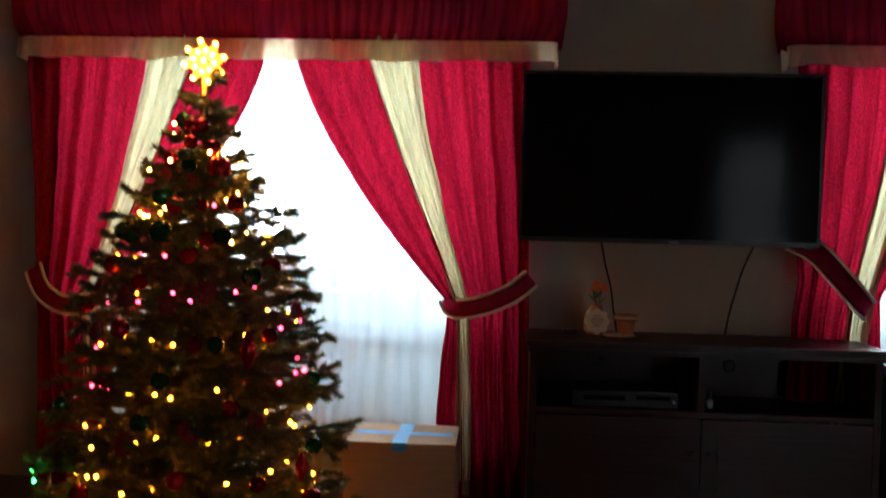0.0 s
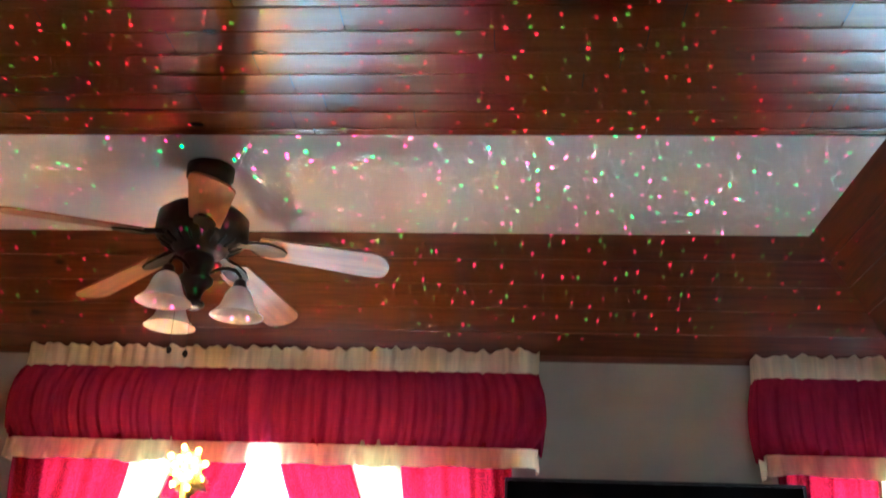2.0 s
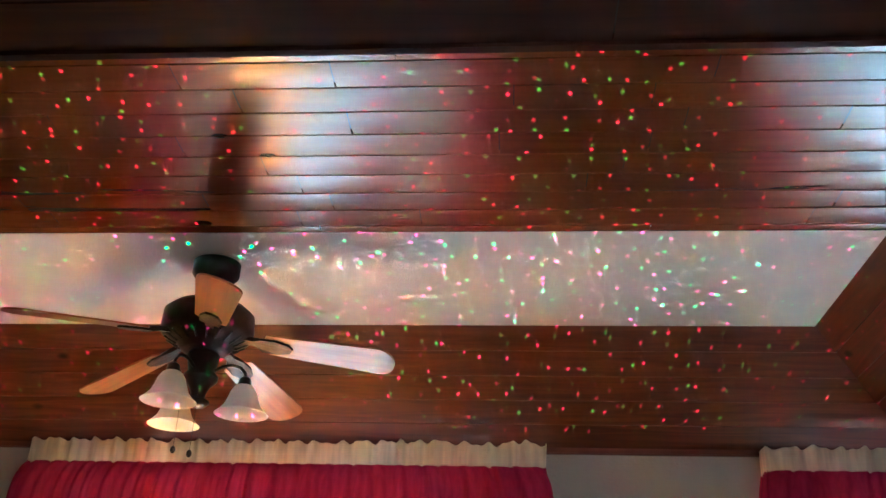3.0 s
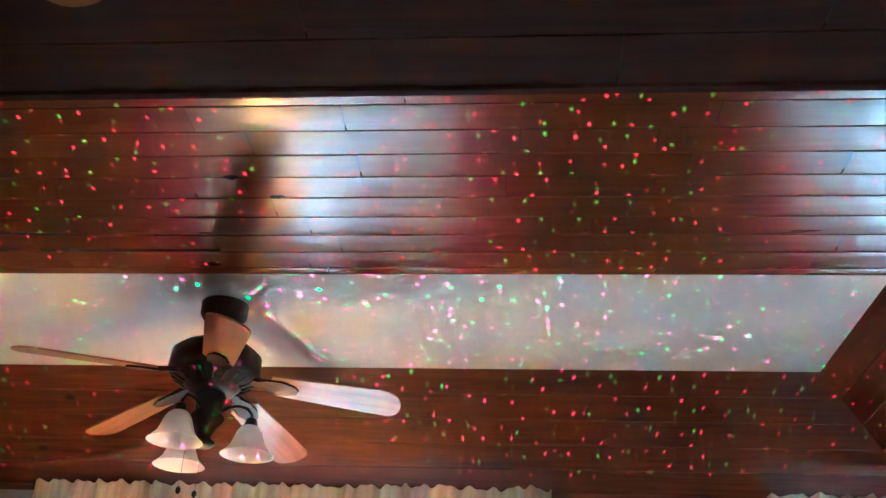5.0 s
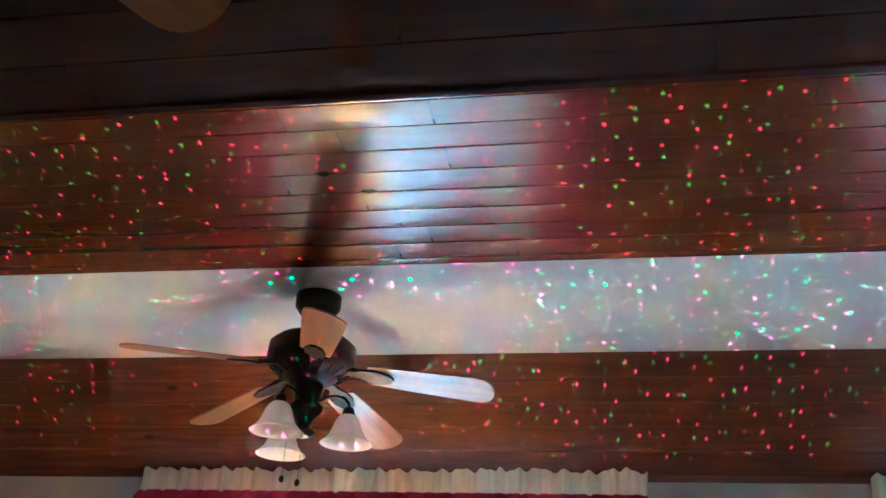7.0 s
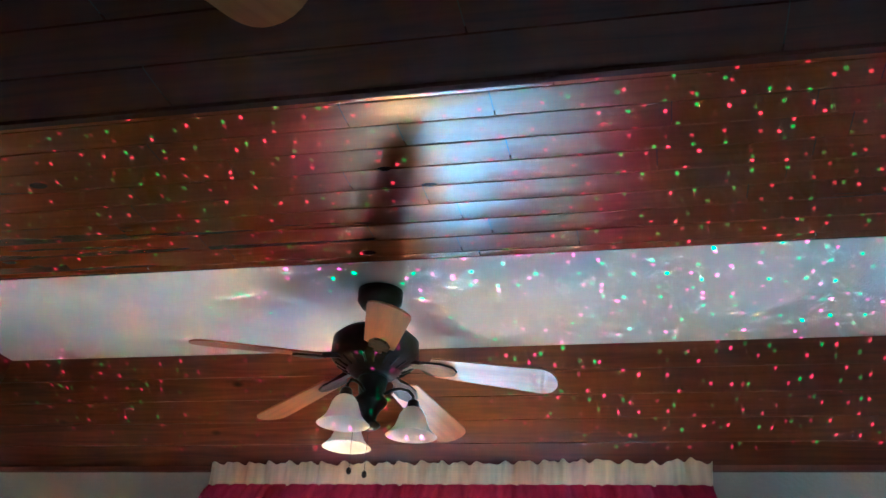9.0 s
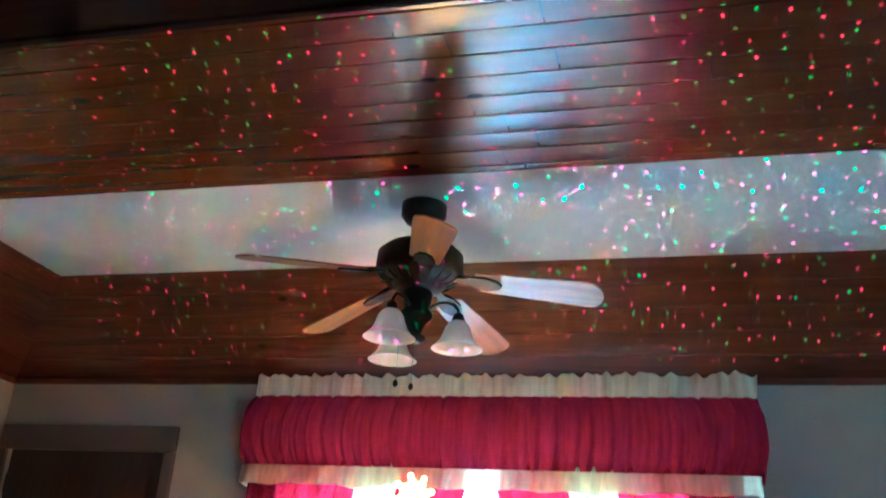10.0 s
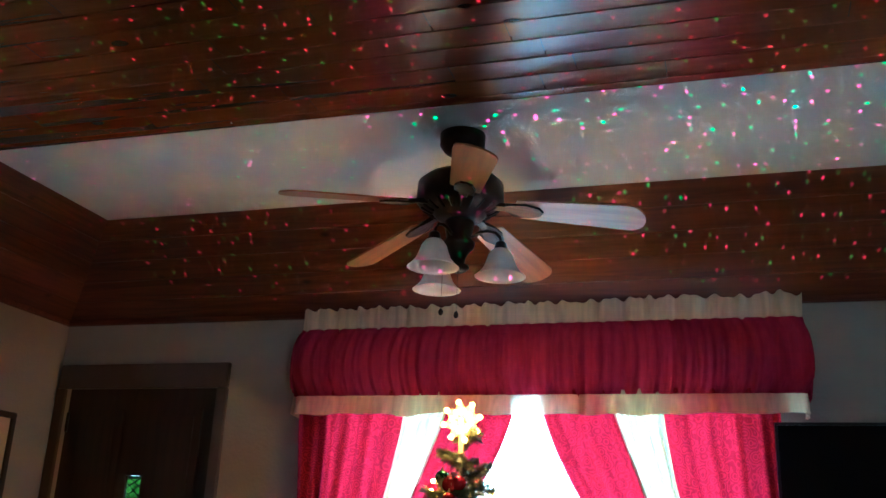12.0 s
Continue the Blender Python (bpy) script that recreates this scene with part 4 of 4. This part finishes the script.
def ceiling_fan(x, y, ztop, zblade, turn, label, lights):
    fan = thing("ceiling_fan", label, "ceiling fan", (x, y, 0), group="ceiling fans")
    d = ztop - zblade
    part("canopy", lathe(bmesh.new(), ((0.072, ztop - 0.0005), (0.085, ztop - 0.006), (0.084, ztop - 0.05), (0.066, ztop - 0.075), (0.03, ztop - 0.085)), 40), M_bronze, fan, smooth=True)
    part("downrod", lathe(bmesh.new(), ((0.014, ztop - 0.0855), (0.014, zblade + 0.16)), 16), M_bronze, fan, smooth=True)
    zb = zblade
    part("motor_housing", lathe(bmesh.new(), ((0.03, zb + 0.165), (0.05, zb + 0.16), (0.13, zb + 0.145), (0.158, zb + 0.12), (0.162, zb + 0.05), (0.15, zb + 0.035), (0.12, zb + 0.015), (0.095, zb + 0.005), (0.085, zb - 0.012), (0.06, zb - 0.02)), 48), M_bronze, fan, "dark bronze motor housing", True)
    me_v = bpy.data.meshes.new("vent_rib")
    bm = tube(bmesh.new(), [(0.100, 0, zb + 0.004), (0.142, 0, zb + 0.027)], 0.004, 5)
    bm.to_mesh(me_v)
    bm.free()
    me_v.materials.append(M_black)
    for k in range(20):
        o = new("vent_rib", me_v)
        o.parent, o.matrix_basis = fan, pose(0, 0, 0, 0, 0, 18 * k)
    bl, ir = blade_mesh(), iron_mesh()
    me_b, me_i = bpy.data.meshes.new("blade"), bpy.data.meshes.new("blade_iron")
    bl.to_mesh(me_b), ir.to_mesh(me_i)
    bl.free(), ir.free()
    me_b.materials.append(M_bladewood)
    me_i.materials.append(M_bronze)
    for k in range(5):
        m = pose(0, 0, zb + 0.044, -1.8, 0, 0) @ pose(0, 0, 0, 0, 0, turn + 72 * k) @ pose(0, 0, 0, 0, 7.5, 0) @ pose(0, 0, 0, -14, 0, 0)
        o = new("blade", me_b)
        o.parent, o.matrix_basis = fan, m
        o["label"] = "light oak fan blade"
        o = new("blade_iron", me_i)
        o.parent, o.matrix_basis = fan, m
    if lights:
        part("light_kit_hub", lathe(bmesh.new(), ((0.05, zb - 0.0205), (0.055, zb - 0.03), (0.045, zb - 0.09), (0.06, zb - 0.105), (0.058, zb - 0.12), (0.035, zb - 0.145), (0.026, zb - 0.165), (0.024, zb - 0.185), (0.040, zb - 0.192), (0.042, zb - 0.200), (0.028, zb - 0.212), (0.010, zb - 0.218)), 32), M_bronze, fan, "dark bronze light kit hub", True)
        for k in range(3):
            lx, ly = ((0.158, 0.0), (-0.120, 0.135), (-0.045, -0.145))[k]
            c, s = lx / 0.155, ly / 0.155
            arm = [(c * r, s * r, zb + z) for r, z in ((0.045, -0.085), (0.075, -0.070), (0.105, -0.066), (0.135, -0.074), (0.152, -0.094), (0.155, -0.115))]
            part("arm", tube(bmesh.new(), arm, 0.006, 8), M_bronze, fan, smooth=True)
            part("lamp_holder", lathe(bmesh.new(), ((0.012, zb - 0.108), (0.02, zb - 0.115), (0.024, zb - 0.14), (0.03, zb - 0.148)), 20, (c * 0.155, s * 0.155, 0)), M_bronze, fan, smooth=True)
            prof = [(0.026, -0.138), (0.034, -0.145), (0.045, -0.162), (0.052, -0.185), (0.062, -0.210), (0.080, -0.230), (0.091, -0.239)]
            inner = [(r - 0.003, z) for r, z in prof[::-1]]
            bm = bmesh.new()
            rings = []
            for r, z in prof + inner:
                rings.append([bm.verts.new((c * 0.155 + r * math.cos(2 * math.pi * i / 36), s * 0.155 + r * math.sin(2 * math.pi * i / 36), zb + z)) for i in range(36)])
            for p, q in zip(rings, rings[1:]):
                for i in range(36):
                    bm.faces.new((p[i], p[(i + 1) % 36], q[(i + 1) % 36], q[i]))
            bmesh.ops.recalc_face_normals(bm, faces=bm.faces)
            part("shade", bm, M_shade, fan, "frosted white bell glass shade", True)
        for dx, dy, ln in ((0.01, -0.03, 0.18), (-0.05, -0.02, 0.165)):
            part("pull_chain", tube(bmesh.new(), [(dx, dy, zb - 0.15), (dx, dy, zb - 0.19 - ln)], 0.0008, 5), M_bronze, fan)
            part("pull_knob", lathe(bmesh.new(), ((0.003, 0.012), (0.008, 0.006), (0.009, -0.004), (0.004, -0.012)), 14, (dx, dy, zb - 0.20 - ln)), M_bronze, fan, smooth=True)
    return fan


ceiling_fan(-0.733, 2.0, ZC, 2.512, -69.3, "dark bronze ceiling fan with oak blades and three bell lamps", True)
ceiling_fan(-0.562, -0.768, ZW, 2.22, 52.0, "dark bronze ceiling fan with oak blades under low ceiling", False)

# ---- the tree ----
TXC, TYC = -0.79, 2.35
tree = thing("christmas_tree", "decorated fir christmas tree standing before the window", "christmas tree", (TXC, TYC, 0))
part("trunk", tube(bmesh.new(), [(0, 0, 0.03), (0.005, 0, 0.6), (-0.004, 0.003, 1.2), (0.0, 0, 1.76)], lambda t: 0.032 * (1 - t) + 0.007, 12), M_bark, tree, smooth=True)
part("stand", lathe(bmesh.new(), ((0.18, 0), (0.185, 0.02), (0.10, 0.06), (0.05, 0.14), (0.04, 0.14)), 28), M_leaf, tree)
rt = random.Random(11)
verts, faces = [], []
bverts, bfaces = [], []


def crown_r(z):
    """How far the branches reach at each height: full below, slender above, nearly bare at the tip."""
    return float(np.interp(z, (0.1, 0.36, 0.68, 0.90, 1.08, 1.25, 1.43, 1.56, 1.72), (0.505, 0.485, 0.44, 0.395, 0.335, 0.25, 0.155, 0.09, 0.05)))


def needles_on(p, q, count, length, rnd):
    d = (q - p)
    ln = d.length
    d.normalize()
    a = d.orthogonal().normalized()
    b = d.cross(a)
    for _ in range(count):
        t = rnd.random()
        th = rnd.uniform(0, 2 * math.pi)
        o = math.cos(th) * a + math.sin(th) * b
        base = p + d * (ln * t)
        tip = base + (o * 0.85 + d * rnd.uniform(0.4, 0.9)).normalized() * length * rnd.uniform(0.75, 1.3)
        w = d.cross(o) * 0.0032
        i = len(verts)
        verts.extend((base + w, base - w, tip))
        faces.append((i, i + 1, i + 2))


def stick(p, q, r0, r1):
    d = (q - p).normalized()
    a = d.orthogonal().normalized()
    b = d.cross(a)
    i = len(bverts)
    for c, r in ((p, r0), (q, r1)):
        for k in range(4):
            th = k * math.pi / 2
            bverts.append(c + r * (math.cos(th) * a + math.sin(th) * b))
    for k in range(4):
        bfaces.append((i + k, i + (k + 1) % 4, i + 4 + (k + 1) % 4, i + 4 + k))


tips = []
zz = 0.16
ang = 0.0
while zz < 1.70:
    dens = 12 if zz < 1.2 else (10 if zz < 1.45 else 3)
    for k in range(dens):
        ang += 2.39996 + rt.uniform(-0.3, 0.3)
        z0 = zz + rt.uniform(-0.055, 0.055)
        r = crown_r(z0) * rt.uniform(0.82, 1.1)
        p = Vector((0, 0, z0 + 0.02))
        droop = (0.12 + rt.uniform(-0.2, 0.25)) * r - 0.05 + 0.18 * max(0, z0 - 1.2)
        q = Vector((math.cos(ang) * r, math.sin(ang) * r, z0 + droop + rt.uniform(-0.03, 0.04)))
        steps = max(2, int(r / 0.10))
        prev = p
        for s in range(1, steps + 1):
            f = s / steps
            c = p.lerp(q, f) + Vector((0, 0, -0.05 * r * math.sin(math.pi * f)))
            stick(prev, c, 0.006 * (1 - f) + 0.002, 0.006 * (1 - f) + 0.0015)
            needles_on(prev, c, int(230 * (c - prev).length / 0.1 * (0.6 + 0.4 * f)), 0.024, rt)
            if f > 0.2:
                for sd in (-1, 1):
                    if rt.random() < 0.9:
                        dirv = (q - p).normalized()
                        lat = dirv.cross(Vector((0, 0, 1))).normalized() * sd
                        tl = rt.uniform(0.07, 0.13) * (1.15 - f * 0.5) * min(1, 0.5 + r)
                        e = c + (dirv * 0.75 + lat * rt.uniform(0.5, 0.9) + Vector((0, 0, rt.uniform(-0.35, 0.5)))).normalized() * tl
                        stick(c, e, 0.0025, 0.001)
                        needles_on(c, e, int(170 * tl / 0.1), 0.024, rt)
                        tips.append(e)
            prev = c
        tips.append(q)
    zz += 0.04
me = bpy.data.meshes.new("crown")
me.from_pydata(verts, [], faces)
me.materials.append(M_needle)
crown = new("crown", me)
crown.parent = tree
me = bpy.data.meshes.new("branch_wood")
me.from_pydata(bverts, [], bfaces)
me.materials.append(M_bark)
wood_ob = new("branch_wood", me)
wood_ob.parent = tree

# star on the tip
star = thing("tree_star", "gold tinsel star lit by small bulbs on treetop", "star", (TXC - 0.005, TYC, 1.815))
for k in range(8):
    bm = bmesh.new()
    a = 2 * math.pi * k / 8 + 0.2
    c, s = math.cos(a), math.sin(a)
    base = [((0.05 if d else 0.012) * math.cos(a + d), y, (0.05 if d else 0.012) * math.sin(a + d)) for d, y in ((0.42, 0), (0, -0.016), (-0.42, 0), (0, 0.016))]
    vs = [bm.verts.new(p) for p in base]
    tip = bm.verts.new((0.085 * c, 0, 0.085 * s))
    for i in range(4):
        bm.faces.new((vs[i], vs[(i + 1) % 4], tip))
    bm.faces.new(vs)
    bmesh.ops.recalc_face_normals(bm, faces=bm.faces)
    part("ray", bm, M_starframe, star)
part("socket", lathe(bmesh.new(), ((0.010, -0.12), (0.012, -0.05), (0.008, 0.0)), 12), M_starframe, star)
bm = bmesh.new()
bmesh.ops.create_icosphere(bm, subdivisions=2, radius=0.0105)
me_sb = bpy.data.meshes.new("bulb")
bm.to_mesh(me_sb)
bm.free()
me_sb.materials.append(M_starbulb)
for k in range(17):
    if k == 0:
        p = (0, -0.022, 0)
    elif k < 9:
        a = 2 * math.pi * k / 8 + 0.2
        p = (0.072 * math.cos(a), -0.012, 0.072 * math.sin(a))
    else:
        a = 2 * math.pi * k / 8 + 0.6
        p = (0.038 * math.cos(a), -0.018, 0.038 * math.sin(a))
    o = new("bulb", me_sb)
    o.parent, o.location = star, p

# the string of lights
string = thing("string_lights", "string of warm and red glowing fairy lights on tree", "string lights", (TXC, TYC, 0))


def bulb_mesh(material):
    me = bpy.data.meshes.new("bulb")
    bm = bmesh.new()
    bmesh.ops.create_icosphere(bm, subdivisions=1, radius=0.0080)
    bm.to_mesh(me)
    bm.free()
    me.materials.append(material)
    return me


me_w, me_r, me_g, me_t = bulb_mesh(M_warm), bulb_mesh(M_redbulb), bulb_mesh(M_greenbulb), bulb_mesh(M_warmtop)
wire = []
N = 190
for i in range(N):
    f = i / (N - 1)
    z = 0.17 + 1.27 * f ** 1.08
    a = f * 2 * math.pi * 8.5 + 0.35 * wob(i * 0.7, 2)
    r = (crown_r(z) + 0.01) * (0.82 + 0.16 * wob(i * 0.9, 5))
    p = Vector((math.cos(a) * r, math.sin(a) * r, z + 0.035 * wob(i * 1.3, 8) + 0.12 * r - 0.05))
    wire.append(p)
    red = (0.62 < z < 0.8 and rt.random() < 0.45) or rt.random() < 0.2 or (0.95 < z < 1.16 and rt.random() < 0.5)
    o = new("bulb", me_t if z > 1.16 and i % 2 else (me_r if red else me_w))
    o.parent, o.location = string, p + Vector((0, 0, 0.008))
# extra bulbs added round the slender top, overbright to tint the planks orange
for k in range(14):
    z = 1.40 + 0.015 * k
    a = radians(200 + 47 * (k // 2)) if k % 2 else radians(-20 + 39 * (k // 2))
    p = Vector((math.cos(a) * (crown_r(z) + 0.025), math.sin(a) * (crown_r(z) + 0.025), z))
    o = new("bulb", me_t)
    o.parent, o.location = string, p + Vector((0, 0, 0.008))
    wire.append(p)
for p in ((-0.41, -0.40, 0.44), (-0.40, -0.41, 0.41), (0.40, -0.33, 0.22)):
    o = new("bulb", me_g)
    o.parent, o.location = string, p
    wire.append(Vector(p))
part("wire", tube(bmesh.new(), wire, 0.0016, 4), M_leaf, string)

# baubles, bows and drops
def ball_mesh(name, material, r, stretch=1.0):
    me = bpy.data.meshes.new(name)
    bm = bmesh.new()
    bmesh.ops.create_uvsphere(bm, u_segments=24, v_segments=14, radius=r)
    for v in bm.verts:
        v.co.z *= stretch
        if stretch > 1.3:
            k = abs(v.co.z) / (r * stretch)
            v.co.x *= (1 - 0.45 * k)
            v.co.y *= (1 - 0.45 * k)
    bm.to_mesh(me)
    bm.free()
    me.polygons.foreach_set("use_smooth", [True] * len(me.polygons))
    me.materials.append(material)
    return me


def cap_mesh():
    me = bpy.data.meshes.new("cap")
    bm = lathe(bmesh.new(), ((0.007, 0.0), (0.007, 0.008), (0.003, 0.009), (0.0015, 0.02)), 10)
    bm.to_mesh(me)
    bm.free()
    me.materials.append(M_gold)
    return me


ball_r = ball_mesh("ball", M_redball, 0.034)
ball_g = ball_mesh("ball", M_greenball, 0.034)
drop_r = ball_mesh("drop", M_redball, 0.026, 2.2)
cap_me = cap_mesh()


def bauble(me, label, p, size):
    b = thing("bauble", label, "bauble", p, group="tree baubles")
    b.scale = (size, size, size)
    o = new("ball", me)
    o.parent = b
    o = new("cap", cap_me)
    o.parent = b
    o.location = (0, 0, max(v.co.z for v in me.vertices) - 0.002)


red_label, green_label = "shiny red glass bauble hanging on the tree", "shiny dark green glass bauble hanging on tree"
for a, z, me, s in ((-125, 1.60, ball_g, 0.8), (-100, 1.575, ball_r, 0.85), (-80, 1.58, ball_r, 0.8), (-55, 1.43, ball_r, 1.25), (-95, 1.30, ball_r, 0.9), (-75, 1.30, ball_r, 0.8), (-100, 1.21, ball_g, 1.15),
                    (-125, 1.20, ball_g, 0.95), (-140, 1.21, ball_g, 0.9), (-60, 1.20, ball_g, 0.95), (-70, 1.19, ball_r, 0.8), (-30, 1.10, ball_r, 1.0), (-45, 1.07, ball_g, 1.0), (-75, 0.86, ball_r, 0.85), (-66, 0.86, ball_g, 0.85), (-110, 0.90, ball_r, 0.9),
                    (-20, 0.50, ball_g, 0.85), (-25, 0.33, ball_r, 1.15), (-120, 0.38, ball_r, 0.9), (-150, 0.62, ball_g, 0.9), (-95, 0.62, ball_g, 0.9), (-60, 0.66, ball_r, 0.9), (-135, 0.80, ball_r, 0.9), (-80, 0.45, ball_r, 0.9), (-105, 1.05, ball_r, 0.8),
                    (-40, 0.88, ball_r, 0.8), (-160, 0.95, ball_r, 0.9), (-15, 0.72, ball_g, 0.8), (-88, 0.75, ball_g, 0.85), (-50, 0.42, ball_r, 0.8), (150, 0.9, ball_r, 0.9), (120, 0.5, ball_g, 0.9), (60, 0.8, ball_r, 0.9), (20, 1.2, ball_g, 0.9), (100, 1.3, ball_r, 0.8), (-60, 1.50, ball_r, 0.9), (-120, 1.46, ball_r, 0.8), (-90, 1.44, ball_g, 0.8), (-110, 1.33, ball_g, 1.0), (-45, 1.31, ball_r, 0.9), (-80, 1.14, ball_r, 0.9), (-130, 1.10, ball_r, 0.9), (-95, 1.52, ball_r, 0.75)):
    r = crown_r(z) * 1.0 + 0.012
    bauble(me, red_label if me is ball_r else green_label, (TXC + math.cos(radians(a)) * r, TYC + math.sin(radians(a)) * r, z), s)
for a, z, s in ((-52, 0.84, 1.1), (-98, 0.27, 1.0), (-118, 0.33, 0.9), (-30, 0.45, 0.9)):
    r = crown_r(z) + 0.02
    bauble(drop_r, "long red glass drop hanging on the tree", (TXC + math.cos(radians(a)) * r, TYC + math.sin(radians(a)) * r, z), s)


def poinsettia(p, out, size):
    """A velvet flower: two rings of folded petals."""
    bm = bmesh.new()
    for ringno, n, ln in ((0, 9, 1.0), (1, 7, 0.7), (2, 5, 0.4)):
        for k in range(n):
            a = 2 * math.pi * k / n + ringno * 0.5
            d = Vector((math.cos(a), math.sin(a), 0.25 + 0.35 * ringno)).normalized() * size * ln
            s = Vector((-math.sin(a), math.cos(a), 0)) * size * 0.3 * ln
            c = bm.verts.new((0, 0, 0.004 * ringno))
            l, r_ = bm.verts.new(d * 0.5 + s), bm.verts.new(d * 0.5 - s)
            mid = bm.verts.new(d * 0.5 + Vector((0, 0, -size * 0.06)))
            t = bm.verts.new(d)
            for f in ((c, mid, l), (c, r_, mid), (mid, t, l), (mid, r_, t)):
                bm.faces.new(f)
    o = finish("poinsettia_flower", bm, M_petal, None, m=Matrix.Translation(p) @ Vector(out).to_track_quat("Z", "Y").to_matrix().to_4x4())
    tagged(o, "red velvet poinsettia flower clipped to the tree", "ornament", group="tree flowers")


for a, z, s in ((-70, 1.02, 0.07), (-110, 1.00, 0.075), (-88, 0.98, 0.06), (-135, 1.02, 0.06), (-100, 0.55, 0.075), (-75, 0.60, 0.07), (-125, 0.88, 0.06), (-85, 1.38, 0.05), (-115, 1.40, 0.05), (-148, 0.36, 0.06), (-50, 0.62, 0.06), (-65, 1.36, 0.045), (-20, 0.95, 0.06), (-112, 0.74, 0.06)):
    r = crown_r(z) + 0.01
    c, s_ = math.cos(radians(a)), math.sin(radians(a))
    poinsettia((TXC + c * r, TYC + s_ * r, z), (c, s_, 0.25), s * 0.7)

# ---- the light of the star and the dot projector ----
lamp = new("star_glow", bpy.data.lights.new("star_glow", "POINT"))
lamp.data.energy, lamp.data.color, lamp.data.shadow_soft_size = 4.6, (1.0, 0.50, 0.20), 0.05
lamp.location = (TXC + 0.01, TYC - 0.09, 1.815)


def dot_lamp(name, color, energy, scale, seed, at, aim, slant):
    """A laser projector: a narrow lamp whose beam is split into a field of dots."""
    l = bpy.data.lights.new(name, "SPOT")
    l.energy, l.color, l.shadow_soft_size, l.spot_size, l.spot_blend = energy, color, 0.0, radians(100), 0.25
    l.use_nodes = True
    nt = l.node_tree
    em = nt.nodes["Emission"]
    tc = nt.nodes.new("ShaderNodeTexCoord")
    sep = nt.nodes.new("ShaderNodeSeparateXYZ")
    nt.links.new(tc.outputs["Normal"], sep.inputs[0])
    dx, dy = nt.nodes.new("ShaderNodeMath"), nt.nodes.new("ShaderNodeMath")
    dx.operation = dy.operation = "DIVIDE"
    nt.links.new(sep.outputs[0], dx.inputs[0])
    nt.links.new(sep.outputs[2], dx.inputs[1])
    nt.links.new(sep.outputs[1], dy.inputs[0])
    nt.links.new(sep.outputs[2], dy.inputs[1])
    com = nt.nodes.new("ShaderNodeCombineXYZ")
    nt.links.new(dx.outputs[0], com.inputs[0])
    nt.links.new(dy.outputs[0], com.inputs[1])
    com.inputs[2].default_value = seed
    out = look(at, aim).inverted() @ Vector((at[0], TYB + 0.03, ZC))
    edge = out.y / out.z
    out = look(at, aim).inverted() @ Vector((at[0], W - 0.1, ZW + 0.01))
    edge_wall = out.y / out.z
    vo = nt.nodes.new("ShaderNodeTexVoronoi")
    vo.inputs["Scale"].default_value, vo.inputs["Randomness"].default_value = scale, 0.85
    vo.voronoi_dimensions = "2D"
    off = nt.nodes.new("ShaderNodeVectorMath")
    off.operation = "ADD"
    off.inputs[1].default_value = (seed, seed * 1.7, 0)
    nt.links.new(com.outputs[0], off.inputs[0])
    drawn = nt.nodes.new("ShaderNodeMapping")
    drawn.inputs["Rotation"].default_value, drawn.inputs["Scale"].default_value = (0, 0, radians(slant)), (1.25, 0.8, 1.0)
    nt.links.new(off.outputs[0], drawn.inputs[0])
    nt.links.new(drawn.outputs[0], vo.inputs[0])
    mr = nt.nodes.new("ShaderNodeMapRange")
    mr.interpolation_type = "SMOOTHERSTEP"
    mr.inputs[1].default_value, mr.inputs[2].default_value = 0.02, 0.105
    mr.inputs[3].default_value, mr.inputs[4].default_value = 1.0, 0.0
    nt.links.new(vo.outputs["Distance"], mr.inputs[0])
    sepc = nt.nodes.new("ShaderNodeSeparateColor")
    nt.links.new(vo.outputs["Color"], sepc.inputs[0])
    pw = nt.nodes.new("ShaderNodeMath")
    pw.operation = "POWER"
    pw.inputs[1].default_value = 1.5
    nt.links.new(sepc.outputs[0], pw.inputs[0])
    end = nt.nodes.new("ShaderNodeMapRange")
    end.inputs[1].default_value, end.inputs[2].default_value = edge - 0.03, edge
    end.inputs[3].default_value, end.inputs[4].default_value = 0.0, 0.009
    nt.links.new(dy.outputs[0], end.inputs[0])
    stop = nt.nodes.new("ShaderNodeMapRange")
    stop.inputs[1].default_value, stop.inputs[2].default_value = edge_wall - 0.01, edge_wall
    stop.inputs[3].default_value, stop.inputs[4].default_value = 1.0, 0.0
    nt.links.new(dy.outputs[0], stop.inputs[0])
    field = nt.nodes.new("ShaderNodeMath")
    field.operation = "MULTIPLY"
    nt.links.new(end.outputs[0], field.inputs[0])
    nt.links.new(stop.outputs[0], field.inputs[1])
    dim, mu = nt.nodes.new("ShaderNodeMath"), nt.nodes.new("ShaderNodeMath")
    dim.operation = mu.operation = "MULTIPLY"
    nt.links.new(mr.outputs[0], dim.inputs[0])
    nt.links.new(field.outputs[0], dim.inputs[1])
    nt.links.new(dim.outputs[0], mu.inputs[0])
    nt.links.new(pw.outputs[0], mu.inputs[1])
    nt.links.new(mu.outputs[0], em.inputs["Strength"])
    o = new(name, l)
    o.matrix_world = look(at, aim)
    return o


dot_lamp("red_dot_projector", (1.0, 0.04, 0.26), 300000, 26, 3.0, (-0.25, 1.00, 0.45), (-0.25, 1.65, 2.84), 35)
dot_lamp("green_dot_projector", (0.08, 1.0, 0.16), 140000, 22, 11.0, (-0.20, 1.00, 0.45), (-0.20, 1.65, 2.84), -30)
